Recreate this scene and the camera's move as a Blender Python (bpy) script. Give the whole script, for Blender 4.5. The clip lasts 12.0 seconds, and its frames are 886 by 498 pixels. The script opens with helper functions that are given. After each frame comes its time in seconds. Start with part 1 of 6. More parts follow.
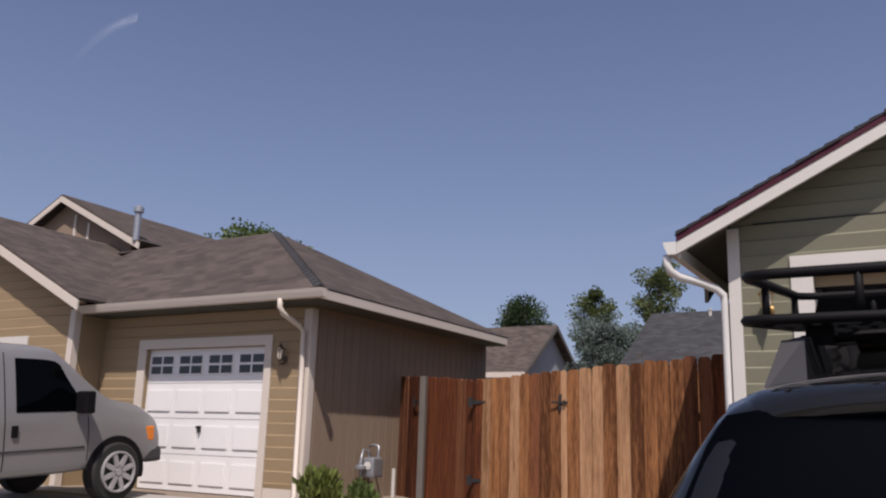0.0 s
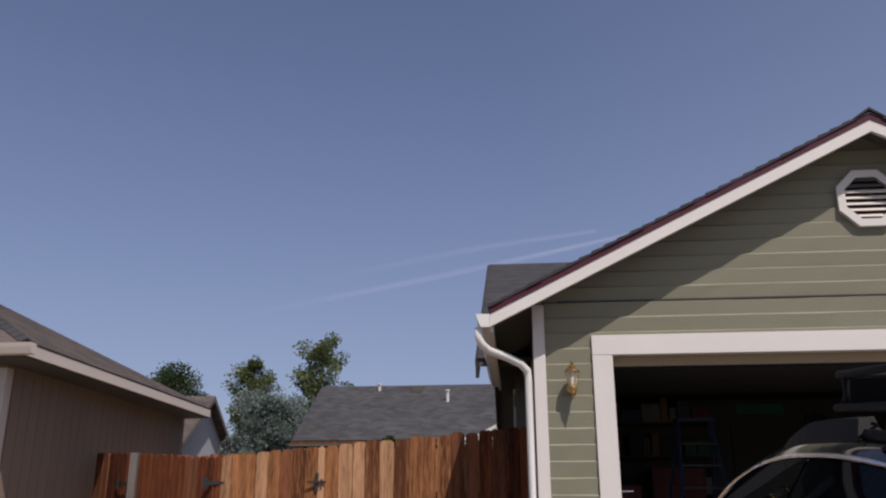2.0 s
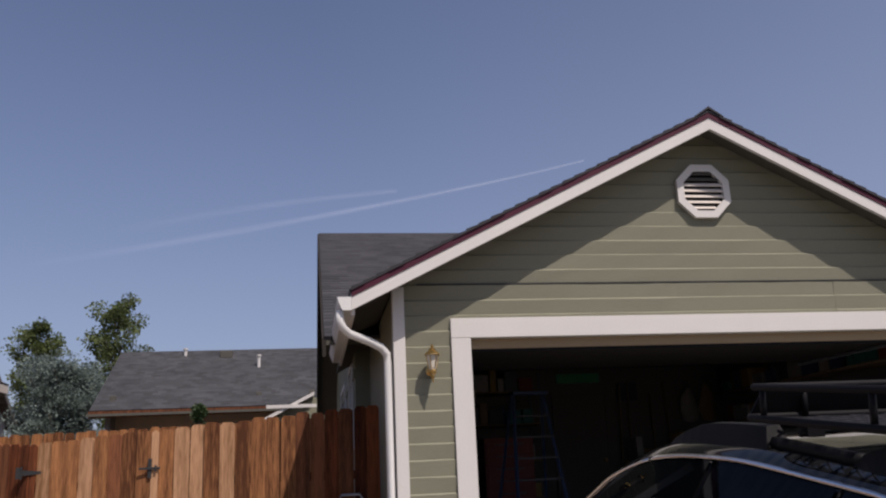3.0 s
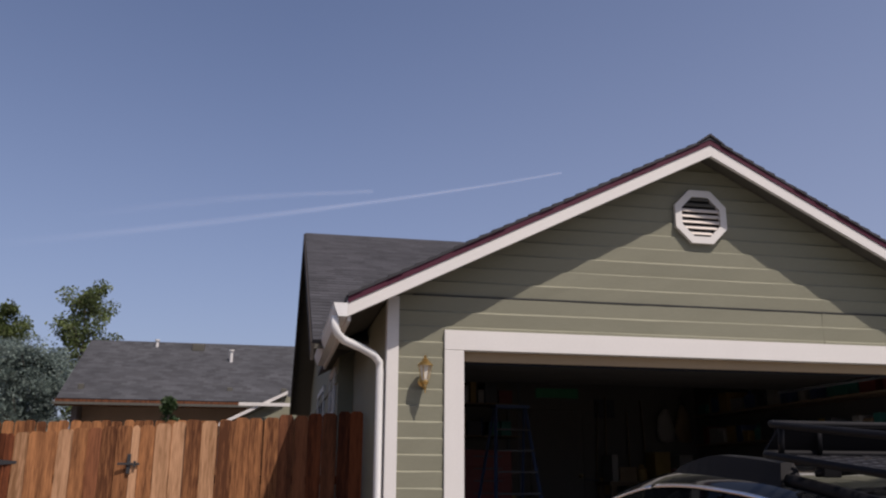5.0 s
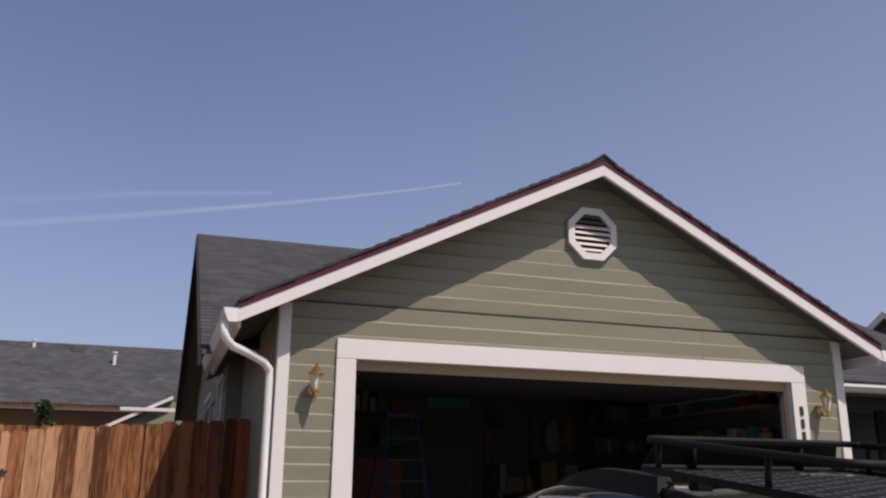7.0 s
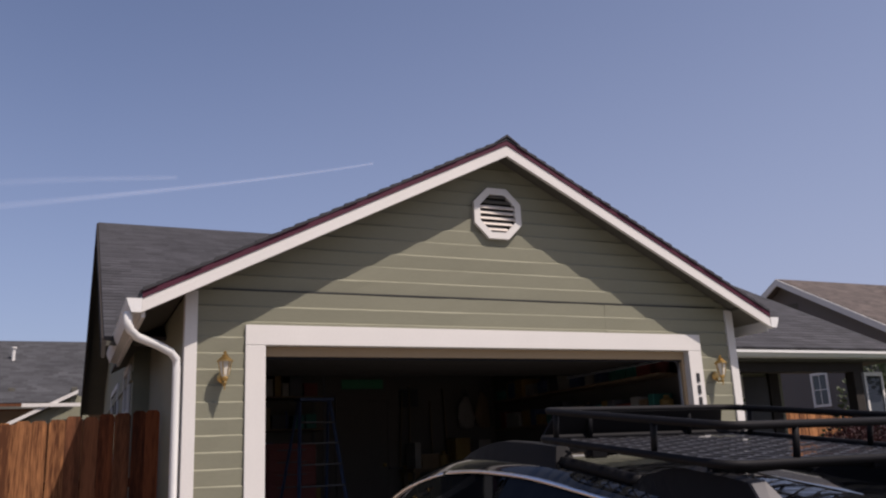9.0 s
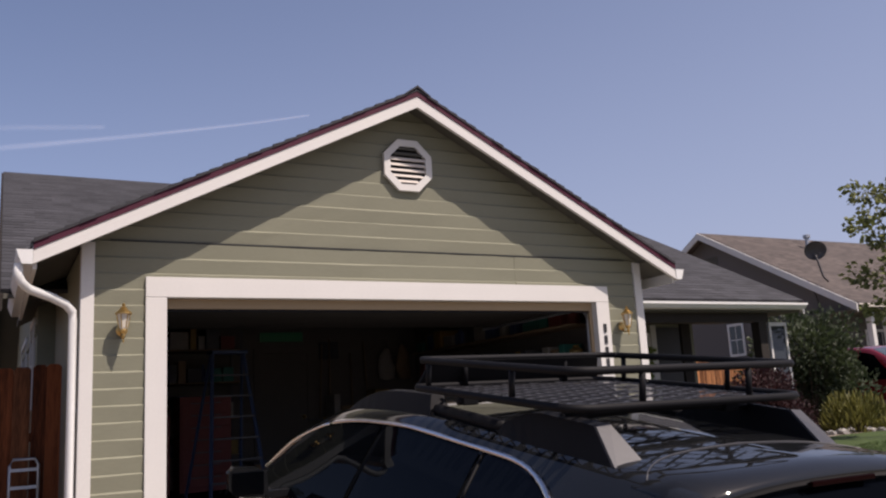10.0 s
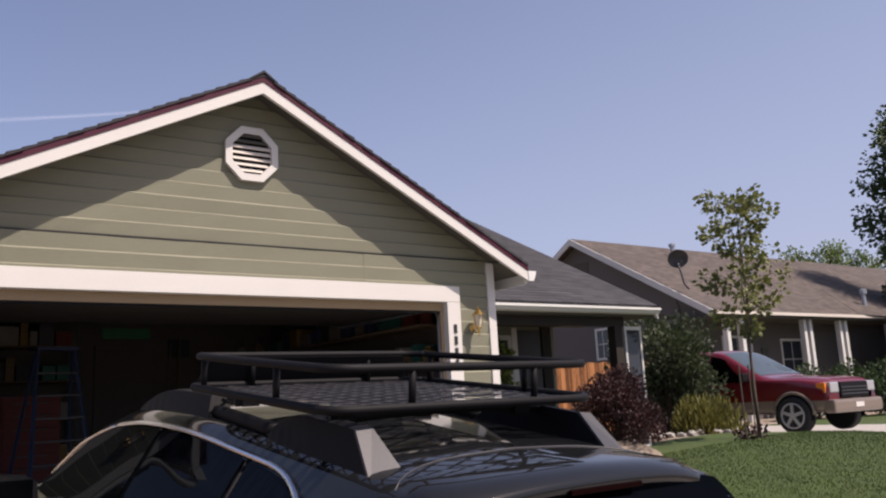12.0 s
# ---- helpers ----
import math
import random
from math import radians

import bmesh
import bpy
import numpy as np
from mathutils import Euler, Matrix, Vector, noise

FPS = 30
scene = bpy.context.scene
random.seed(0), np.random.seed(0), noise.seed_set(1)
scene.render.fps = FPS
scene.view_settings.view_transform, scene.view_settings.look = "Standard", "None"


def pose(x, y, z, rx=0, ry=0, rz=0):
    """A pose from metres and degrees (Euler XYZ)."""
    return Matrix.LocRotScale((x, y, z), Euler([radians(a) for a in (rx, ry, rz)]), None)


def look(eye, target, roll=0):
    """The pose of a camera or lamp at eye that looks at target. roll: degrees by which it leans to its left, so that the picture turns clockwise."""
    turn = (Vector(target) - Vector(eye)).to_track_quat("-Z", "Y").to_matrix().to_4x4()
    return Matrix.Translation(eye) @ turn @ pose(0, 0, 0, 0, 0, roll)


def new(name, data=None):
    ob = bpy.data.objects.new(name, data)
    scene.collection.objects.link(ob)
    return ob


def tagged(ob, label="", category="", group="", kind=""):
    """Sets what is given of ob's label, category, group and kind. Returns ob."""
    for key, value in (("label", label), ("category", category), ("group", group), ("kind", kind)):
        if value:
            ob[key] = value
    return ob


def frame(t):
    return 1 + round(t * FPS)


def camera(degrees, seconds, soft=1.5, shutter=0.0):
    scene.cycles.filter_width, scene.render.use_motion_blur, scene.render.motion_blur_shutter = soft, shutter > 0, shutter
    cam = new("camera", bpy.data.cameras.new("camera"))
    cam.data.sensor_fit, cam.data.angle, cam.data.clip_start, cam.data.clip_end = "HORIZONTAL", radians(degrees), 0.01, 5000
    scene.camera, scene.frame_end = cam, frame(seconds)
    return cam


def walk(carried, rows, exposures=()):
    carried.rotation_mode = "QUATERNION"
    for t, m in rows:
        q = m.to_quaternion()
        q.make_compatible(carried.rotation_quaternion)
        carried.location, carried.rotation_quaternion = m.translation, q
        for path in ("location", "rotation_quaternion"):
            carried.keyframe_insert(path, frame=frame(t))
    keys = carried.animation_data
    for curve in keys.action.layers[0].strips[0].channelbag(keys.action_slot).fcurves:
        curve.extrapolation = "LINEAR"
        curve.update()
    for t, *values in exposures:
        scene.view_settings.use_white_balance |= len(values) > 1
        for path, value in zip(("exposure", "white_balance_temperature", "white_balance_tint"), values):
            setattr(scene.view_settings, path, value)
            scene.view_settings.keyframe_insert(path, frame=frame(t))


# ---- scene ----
cam = camera(55.4, 12.0, soft=2.2)
PATH = [
    (0, (-1.585, -8.024, 0.6), (-2.568, -6.339, 1.042), 1.8),
    (0.5, (-2.014, -8.021, 0.627), (-2.844, -6.28, 1.154), 2.2),
    (1, (-2.484, -8.117, 0.598), (-3.049, -6.281, 1.154), 2.0),
    (1.5, (-2.908, -7.997, 0.605), (-3.311, -6.115, 1.147), 1.4),
    (2, (-3.343, -7.859, 0.66), (-3.504, -5.963, 1.277), -0.2),
    (2.5, (-3.689, -7.802, 0.814), (-3.542, -5.886, 1.367), -1.9),
    (3, (-3.911, -7.743, 0.93), (-3.602, -5.834, 1.44), -2.6),
    (5, (-4.145, -7.701, 1.002), (-3.774, -5.805, 1.52), 0.3),
    (5.5, (-4.135, -7.689, 1.001), (-3.707, -5.806, 1.524), 0.6),
    (6, (-4.125, -7.7, 1.013), (-3.627, -5.838, 1.544), 0.6),
    (6.5, (-4.118, -7.688, 1.011), (-3.569, -5.842, 1.548), 0.7),
    (7, (-4.125, -7.7, 1.023), (-3.523, -5.869, 1.559), 0.5),
    (9, (-4.101, -7.799, 1.018), (-3.304, -6.031, 1.505), -2.6),
    (9.5, (-3.981, -7.858, 1.021), (-3.117, -6.101, 1.427), -4.0),
    (10, (-3.831, -7.911, 0.988), (-2.895, -6.183, 1.361), -3.3),
    (10.5, (-3.725, -7.928, 0.968), (-2.642, -6.285, 1.326), -3.1),
    (11, (-3.676, -7.925, 0.973), (-2.613, -6.265, 1.312), -2.4),
    (11.5, (-3.527, -7.902, 0.962), (-2.461, -6.243, 1.296), -2.4),
    (12, (-3.316, -7.874, 0.965), (-2.154, -6.287, 1.327), -3.1),
]
walk(cam, [(t, look(eye, target, roll)) for t, eye, target, roll in PATH],
     exposures=[(0, 0.14, 6500, 20), (3, 0.12, 6500, 20), (6, 0.28, 6500, 20), (9, 0.34, 6600, 21), (12, 0.66, 6800, 22)])

# ---- world and sun ----
SUN_WAY = Vector((-0.31, 0.58, -1.0)).normalized()
world = bpy.data.worlds.new("world")
scene.world = world
world.use_nodes = True
wn, wl = world.node_tree.nodes, world.node_tree.links
sky = wn.new("ShaderNodeTexSky")
sky.sky_type, sky.sun_disc = "NISHITA", False
sky.sun_elevation = math.asin(-SUN_WAY.z)
sky.sun_rotation = math.atan2(-SUN_WAY.x, -SUN_WAY.y)
sky.altitude, sky.air_density, sky.dust_density, sky.ozone_density = 1300, 1.0, 5.5, 2.0
wn["Background"].inputs["Strength"].default_value = 0.094
haze = wn.new("ShaderNodeHueSaturation")   # summer smoke haze greys the blue
haze.inputs["Saturation"].default_value = 1.0
haze.inputs["Hue"].default_value = 0.503
wl.new(sky.outputs[0], haze.inputs["Color"])
# smoke haze lies along the horizon and whitens the sky towards the sun's side
way, axes = wn.new("ShaderNodeTexCoord"), wn.new("ShaderNodeSeparateXYZ")
wl.new(way.outputs["Generated"], axes.inputs[0])


def sky_math(op, a, b):
    k = wn.new("ShaderNodeMath")
    k.operation = op
    for i, v in enumerate((a, b)):
        if isinstance(v, (int, float)):
            k.inputs[i].default_value = v
        else:
            wl.new(v, k.inputs[i])
    return k.outputs[0]


low = sky_math("SUBTRACT", 1.0, sky_math("MAXIMUM", axes.outputs["Z"], 0.0))
veil = sky_math("MULTIPLY", sky_math("POWER", low, 3.0), 0.62)
east = sky_math("MULTIPLY", sky_math("MULTIPLY", sky_math("MAXIMUM", axes.outputs["X"], 0.0), low), 0.50)
smoke = wn.new("ShaderNodeMix")
smoke.data_type, smoke.clamp_factor = "RGBA", True
smoke.inputs["B"].default_value = (3.05, 3.6, 4.85, 1)
wl.new(sky_math("ADD", veil, east), smoke.inputs["Factor"])
wl.new(haze.outputs[0], smoke.inputs["A"])
wl.new(smoke.outputs["Result"], wn["Background"].inputs["Color"])
sun = new("sun", bpy.data.lights.new("sun", "SUN"))
sun.data.energy, sun.data.angle, sun.data.color = 4.3, radians(0.6), (1.0, 0.93, 0.82)
sun.matrix_world = look((0, 0, 30), Vector((0, 0, 30)) + SUN_WAY)


# ---- materials ----
def material(name, color, rough=0.7, metal=0.0, vary=0.15, scale=6.0, fine=60.0, bump=0.15, depth=0.01, spread=0.0,
             stretch=(1, 1, 1), coat=0.0, spec=0.5, tint=None, crisp=0.0):
    """Two scales of variation in colour, fine relief, a spread of brightness from piece to piece."""
    m = bpy.data.materials.new(name)
    m.use_nodes = True
    n, l = m.node_tree.nodes, m.node_tree.links
    b = n["Principled BSDF"]
    b.inputs["Roughness"].default_value, b.inputs["Metallic"].default_value = rough, metal
    b.inputs["Coat Weight"].default_value, b.inputs["Specular IOR Level"].default_value = coat, spec
    co, mp = n.new("ShaderNodeTexCoord"), n.new("ShaderNodeMapping")
    mp.inputs["Scale"].default_value = stretch
    l.new(co.outputs["Object"], mp.inputs["Vector"])
    if spread:
        # each piece shows its own stretch of grain
        own, far = n.new("ShaderNodeObjectInfo"), n.new("ShaderNodeMath")
        far.operation = "MULTIPLY"
        far.inputs[1].default_value = 37.0
        l.new(own.outputs["Random"], far.inputs[0])
        l.new(far.outputs[0], mp.inputs["Location"])
    big, small = n.new("ShaderNodeTexNoise"), n.new("ShaderNodeTexNoise")
    big.inputs["Scale"].default_value, small.inputs["Scale"].default_value = scale, fine
    big.inputs["Detail"].default_value, small.inputs["Detail"].default_value = 5, 3
    for t in (big, small):
        l.new(mp.outputs[0], t.inputs["Vector"])
    add = n.new("ShaderNodeMath")
    add.operation = "ADD"
    l.new(big.outputs["Fac"], add.inputs[0])
    l.new(small.outputs["Fac"], add.inputs[1])
    last = add.outputs[0]
    if spread:
        info, mul, plus = n.new("ShaderNodeObjectInfo"), n.new("ShaderNodeMath"), n.new("ShaderNodeMath")
        mul.operation, plus.operation = "MULTIPLY_ADD", "ADD"
        mul.inputs[1].default_value, mul.inputs[2].default_value = spread, -spread / 2
        l.new(info.outputs["Random"], mul.inputs[0])
        l.new(last, plus.inputs[0])
        l.new(mul.outputs[0], plus.inputs[1])
        last = plus.outputs[0]
    ramp = n.new("ShaderNodeMapRange")
    ramp.inputs["From Min"].default_value, ramp.inputs["From Max"].default_value = 0.5 + crisp, 1.5 - crisp
    l.new(last, ramp.inputs["Value"])
    mix = n.new("ShaderNodeMix")
    mix.data_type = "RGBA"
    lo = [c * (1 - vary) for c in color]
    hi = [min(1, c * (1 + vary)) for c in (tint or color)]
    mix.inputs["A"].default_value, mix.inputs["B"].default_value = (*lo, 1), (*hi, 1)
    l.new(ramp.outputs[0], mix.inputs["Factor"])
    l.new(mix.outputs["Result"], b.inputs["Base Color"])
    if bump:
        bp = n.new("ShaderNodeBump")
        bp.inputs["Strength"].default_value, bp.inputs["Distance"].default_value = bump, depth
        l.new(add.outputs[0], bp.inputs["Height"])
        l.new(bp.outputs[0], b.inputs["Normal"])
    return m


def shingle_material(name, color, tint, vary=0.52):
    """Asphalt shingles: blended tabs in rows down the slope, granules."""
    m = material(name, color, 0.92, vary=0.2, scale=1.2, fine=180, bump=0.3, depth=0.004, tint=tint)
    n, l = m.node_tree.nodes, m.node_tree.links
    b = n["Principled BSDF"]
    uv, br = n.new("ShaderNodeUVMap"), n.new("ShaderNodeTexBrick")
    br.inputs["Scale"].default_value = 1.0
    br.inputs["Brick Width"].default_value, br.inputs["Row Height"].default_value = 0.26, 0.14
    br.inputs["Mortar Size"].default_value = 0.004
    br.inputs["Color1"].default_value, br.inputs["Color2"].default_value = (1 - vary, 1 - vary, 1 - vary, 1), (1.0, 1.0, 1.0, 1)
    br.inputs["Mortar"].default_value = (0.75, 0.75, 0.75, 1)
    l.new(uv.outputs[0], br.inputs["Vector"])
    mul = n.new("ShaderNodeMix")
    mul.data_type, mul.blend_type = "RGBA", "MULTIPLY"
    mul.inputs["Factor"].default_value = 1.0
    src = b.inputs["Base Color"].links[0].from_socket
    l.new(src, mul.inputs["A"])
    l.new(br.outputs["Color"], mul.inputs["B"])
    l.new(mul.outputs["Result"], b.inputs["Base Color"])
    return m


def glass_material(name, color=(0.02, 0.025, 0.03), rough=0.03, spec=0.5):
    m = bpy.data.materials.new(name)
    m.use_nodes = True
    b = m.node_tree.nodes["Principled BSDF"]
    b.inputs["Base Color"].default_value = (*color, 1)
    b.inputs["Roughness"].default_value = rough
    b.inputs["Specular IOR Level"].default_value = spec
    return m


def tinted_glass(name, color, gloss):
    """Deep tinted glass: almost black body under a faint mirror."""
    m = bpy.data.materials.new(name)
    m.use_nodes = True
    n, l = m.node_tree.nodes, m.node_tree.links
    n.remove(n["Principled BSDF"])
    di, gl, mx = n.new("ShaderNodeBsdfDiffuse"), n.new("ShaderNodeBsdfGlossy"), n.new("ShaderNodeMixShader")
    di.inputs["Color"].default_value = (*color, 1)
    gl.inputs["Roughness"].default_value = 0.02
    gl.inputs["Color"].default_value = (0.86, 0.93, 1.0, 1)
    mx.inputs["Fac"].default_value = gloss
    l.new(di.outputs[0], mx.inputs[1])
    l.new(gl.outputs[0], mx.inputs[2])
    l.new(mx.outputs[0], n["Material Output"].inputs["Surface"])
    return m


def leaf_material(name, color, vary=0.35):
    """Thin leaves that let some light through."""
    m = material(name, color, 0.6, vary=vary, scale=3, fine=14, bump=0)
    n, l = m.node_tree.nodes, m.node_tree.links
    b = n["Principled BSDF"]
    geo, hsv = n.new("ShaderNodeNewGeometry"), n.new("ShaderNodeHueSaturation")
    src = b.inputs["Base Color"].links[0].from_socket
    rng = n.new("ShaderNodeMapRange")
    rng.inputs["To Min"].default_value, rng.inputs["To Max"].default_value = 0.6, 1.35
    l.new(geo.outputs["Random Per Island"], rng.inputs["Value"])
    l.new(rng.outputs[0], hsv.inputs["Value"])
    l.new(src, hsv.inputs["Color"])
    l.new(hsv.outputs[0], b.inputs["Base Color"])
    tr, ad = n.new("ShaderNodeBsdfTranslucent"), n.new("ShaderNodeMixShader")
    l.new(hsv.outputs[0], tr.inputs["Color"])
    ad.inputs["Fac"].default_value = 0.3
    l.new(b.outputs[0], ad.inputs[1])
    l.new(tr.outputs[0], ad.inputs[2])
    l.new(ad.outputs[0], n["Material Output"].inputs["Surface"])
    return m


M = dict(
    green=material("sage_green_paint", (0.1762, 0.1762, 0.1237), 0.75, vary=0.10, scale=1.5, fine=40, bump=0.25, depth=0.004, spread=0.12, stretch=(0.4, 1, 3)),
    white=material("white_trim_paint", (0.53, 0.52, 0.49), 0.6, vary=0.05, scale=2, fine=50, bump=0.12, depth=0.003),
    maroon=material("maroon_drip_edge", (0.055, 0.010, 0.022), 0.6, vary=0.15, bump=0.05, spec=0.2),
    gutter=material("white_gutter_enamel", (0.58, 0.585, 0.565), 0.4, vary=0.07, scale=3, bump=0.03),
    charcoal=shingle_material("charcoal_shingles", (0.0263, 0.027, 0.0315), (0.0413, 0.0413, 0.0465)),
    slate=shingle_material("blue_grey_shingles", (0.033, 0.035, 0.040), (0.056, 0.058, 0.063)),
    brown_roof=shingle_material("brown_shingles", (0.071, 0.056, 0.048), (0.101, 0.081, 0.071)),
    tan=material("tan_paint", (0.2808, 0.2067, 0.1209), 0.8, vary=0.09, scale=1.5, fine=40, bump=0.2, depth=0.004, spread=0.2, stretch=(0.4, 1, 3)),
    umber=material("umber_plywood_paint", (0.228, 0.172, 0.124), 0.85, vary=0.12, scale=2, fine=50, bump=0.3, depth=0.004, spread=0.15, stretch=(1, 1, 0.3)),
    cream=material("cream_trim_paint", (0.5412, 0.492, 0.4346), 0.65, vary=0.06, scale=2, bump=0.1),
    stucco_grey=material("grey_taupe_paint", (0.094, 0.085, 0.080), 0.85, vary=0.08, scale=1, bump=0.2),
    bluegrey=material("blue_grey_paint", (0.297, 0.324, 0.36), 0.85, vary=0.06, scale=1, bump=0.2),
    cedar=material("cedar_picket", (0.110, 0.037, 0.012), 0.85, vary=0.42, scale=4, fine=22, bump=0.4, depth=0.006, spread=0.5, crisp=0.2, stretch=(4, 4, 0.28), tint=(0.235, 0.104, 0.041), spec=0.25),
    cedar_dark=material("weathered_and_shaded_cedar", (0.062, 0.017, 0.007), 0.88, vary=0.4, scale=5, fine=26, bump=0.4, depth=0.006, spread=0.5, crisp=0.2, stretch=(4, 4, 0.28), tint=(0.125, 0.038, 0.014), spec=0.2),
    cedar_pale=material("pale_cedar_picket", (0.225, 0.112, 0.048), 0.85, vary=0.3, scale=4, fine=22, bump=0.4, depth=0.006, spread=0.4, crisp=0.2, stretch=(4, 4, 0.28), tint=(0.33, 0.190, 0.105), spec=0.25),
    cedar_brown=material("brown_and_shaded_picket", (0.085, 0.032, 0.015), 0.88, vary=0.4, scale=5, fine=26, bump=0.4, depth=0.006, spread=0.4, crisp=0.15, stretch=(4, 4, 0.28), tint=(0.15, 0.058, 0.026), spec=0.2),
    timber_grey=material("grey_weathered_post", (0.12, 0.11, 0.10), 0.9, vary=0.3, scale=6, fine=40, bump=0.4, stretch=(3, 3, 0.4)),
    dark_timber=material("dark_timber_and_beam_shade", (0.022, 0.018, 0.015), 0.8, vary=0.2, bump=0.15, spec=0.3),
    # Soffit colour is lowered to deepen the shade below eaves and porch roofs.
    soffit=material("shade_darkened_soffit", (0.066, 0.063, 0.051), 0.85, vary=0.15, bump=0.15),
    door_white=material("white_door_enamel", (0.72, 0.72, 0.72), 0.45, vary=0.03, scale=2, bump=0.06),
    black_iron=material("black_iron", (0.018, 0.018, 0.018), 0.5, vary=0.3, bump=0.15),
    brass=material("lacquered_brass", (0.46, 0.30, 0.105), 0.28, 0.9, vary=0.25, scale=20, bump=0.05),
    bronze=material("aged_bronze", (0.10, 0.08, 0.06), 0.45, 0.6, vary=0.3, scale=20, bump=0.05),
    lamp_glass=material("frosted_lamp_glass", (0.58, 0.55, 0.46), 0.2, vary=0.05, bump=0.0),
    concrete=material("driveway_concrete", (0.294, 0.28, 0.259), 0.9, vary=0.12, scale=1.2, fine=120, bump=0.25, depth=0.004),
    grass=material("mown_lawn", (0.024, 0.045, 0.005), 0.9, vary=0.3, scale=1.5, fine=60, bump=0.6, depth=0.03, tint=(0.036, 0.062, 0.007)),
    dirt=material("dry_soil_and_gravel", (0.208, 0.168, 0.132), 0.95, vary=0.25, scale=2, fine=60, bump=0.5, depth=0.02),
    asphalt=material("street_asphalt", (0.055, 0.055, 0.057), 0.9, vary=0.2, scale=1, fine=150, bump=0.3),
    paint_dark=material("dark_grey_car_paint", (0.009, 0.0098, 0.011), 0.05, 0.0, vary=0.06, bump=0.0, coat=0.0, scale=2, spec=0.4),
    plastic=material("black_matt_plastic", (0.006, 0.006, 0.007), 0.6, vary=0.2, bump=0.1, fine=300, spec=0.13),
    rail_grey=material("satin_grey_plastic", (0.034, 0.034, 0.038), 0.5, vary=0.1, bump=0.05),
    rubber=material("tyre_rubber", (0.015, 0.015, 0.015), 0.85, vary=0.2, bump=0.2),
    chrome=material("bright_chrome", (0.75, 0.76, 0.78), 0.16, 1.0, vary=0.05, bump=0.0),
    alloy=material("cast_alloy_wheel", (0.42, 0.42, 0.43), 0.4, 0.35, vary=0.08, bump=0.0),
    glass=tinted_glass("tinted_car_glass", (0.001, 0.0013, 0.002), 0.007),
    side_glass=tinted_glass("tinted_side_glass", (0.0015, 0.002, 0.003), 0.022),
    window=glass_material("house_window_glass", (0.03, 0.035, 0.04), 0.04),
    paint_red=material("deep_red_car_paint", (0.12, 0.005, 0.010), 0.25, vary=0.06, bump=0.0, coat=0.8, scale=2),
    paint_silver=material("silver_grey_van_paint", (0.24, 0.24, 0.244), 0.33, 0.25, vary=0.05, bump=0.0, coat=0.5, scale=2),
    paint_gold=material("beige_lower_car_paint", (0.16, 0.125, 0.10), 0.35, vary=0.05, bump=0.0, coat=0.5),
    amber=material("amber_lens", (0.75, 0.22, 0.03), 0.2, vary=0.08, bump=0.0),
    red_lens=material("red_lens", (0.09, 0.006, 0.008), 0.15, vary=0.08, bump=0.0),
    smoked_red=material("smoked_red_lens", (0.006, 0.0005, 0.0006), 0.4, vary=0.08, bump=0.0, spec=0.04),
    clear_lens=material("clear_lens", (0.36, 0.37, 0.38), 0.12, 0.3, vary=0.1, bump=0.0),
    bark=material("grey_brown_bark", (0.075, 0.058, 0.044), 0.9, vary=0.35, scale=8, fine=50, bump=0.6, stretch=(2, 2, 0.4)),
    leaf=leaf_material("mid_green_leaf", (0.1013, 0.1485, 0.0405)),
    leaf_olive=leaf_material("olive_green_leaf", (0.098, 0.130, 0.042)),
    leaf_dark=leaf_material("dark_green_leaf", (0.036, 0.066, 0.0216)),
    leaf_light=leaf_material("light_green_leaf", (0.150, 0.190, 0.045)),
    leaf_yellow=leaf_material("yellow_green_leaf", (0.150, 0.145, 0.034)),
    leaf_purple=leaf_material("purple_bronze_leaf", (0.040, 0.014, 0.015)),
    needle_blue=leaf_material("blue_grey_needles", (0.150, 0.198, 0.176)),
    # Wallboard is darker than real board, to suggest the unlit garage interior.
    plaster=material("dimmed_wallboard", (0.085, 0.076, 0.068), 0.9, vary=0.06, bump=0.08),
    # Base colour is lightened towards blue to stand for reflected sky.
    pale_glass=glass_material("sky_tinted_windscreen_glass", (0.045, 0.062, 0.070), 0.05),
    dim_slab=material("dimmed_garage_slab", (0.06, 0.057, 0.054), 0.7, vary=0.25, scale=2, bump=0.1),
    # Near-black colour puts the garage's overhead shade into ceiling and raised door.
    shade_board=material("shade_dark_ceiling_board", (0.028, 0.025, 0.022), 0.9, vary=0.2, bump=0.1),
    leaf_young=leaf_material("fresh_olive_leaf", (0.135, 0.150, 0.042)),
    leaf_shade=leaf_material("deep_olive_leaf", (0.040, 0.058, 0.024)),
    metal_grey=material("galvanised_steel", (0.36, 0.38, 0.41), 0.45, 0.7, vary=0.2, scale=15, bump=0.05),
)


# ---- small builders ----
def part(name, bm, mat, parent=None, label="", smooth=False):
    """Links a bmesh as one mesh object under its thing."""
    me = bpy.data.meshes.new(name)
    bmesh.ops.recalc_face_normals(bm, faces=bm.faces[:])
    bm.to_mesh(me)
    bm.free()
    me.materials.append(M[mat] if isinstance(mat, str) else mat)
    if smooth:
        me.polygons.foreach_set("use_smooth", [True] * len(me.polygons))
    ob = new(name, me)
    if parent:
        ob.parent = parent
    if label:
        ob["label"] = label
    return ob


def thing(name, label, category, at=None, group="", kind=""):
    ob = new(name)
    ob.empty_display_size = 0.1
    if at is not None:
        ob.matrix_world = at
    return tagged(ob, label, category, group, kind)


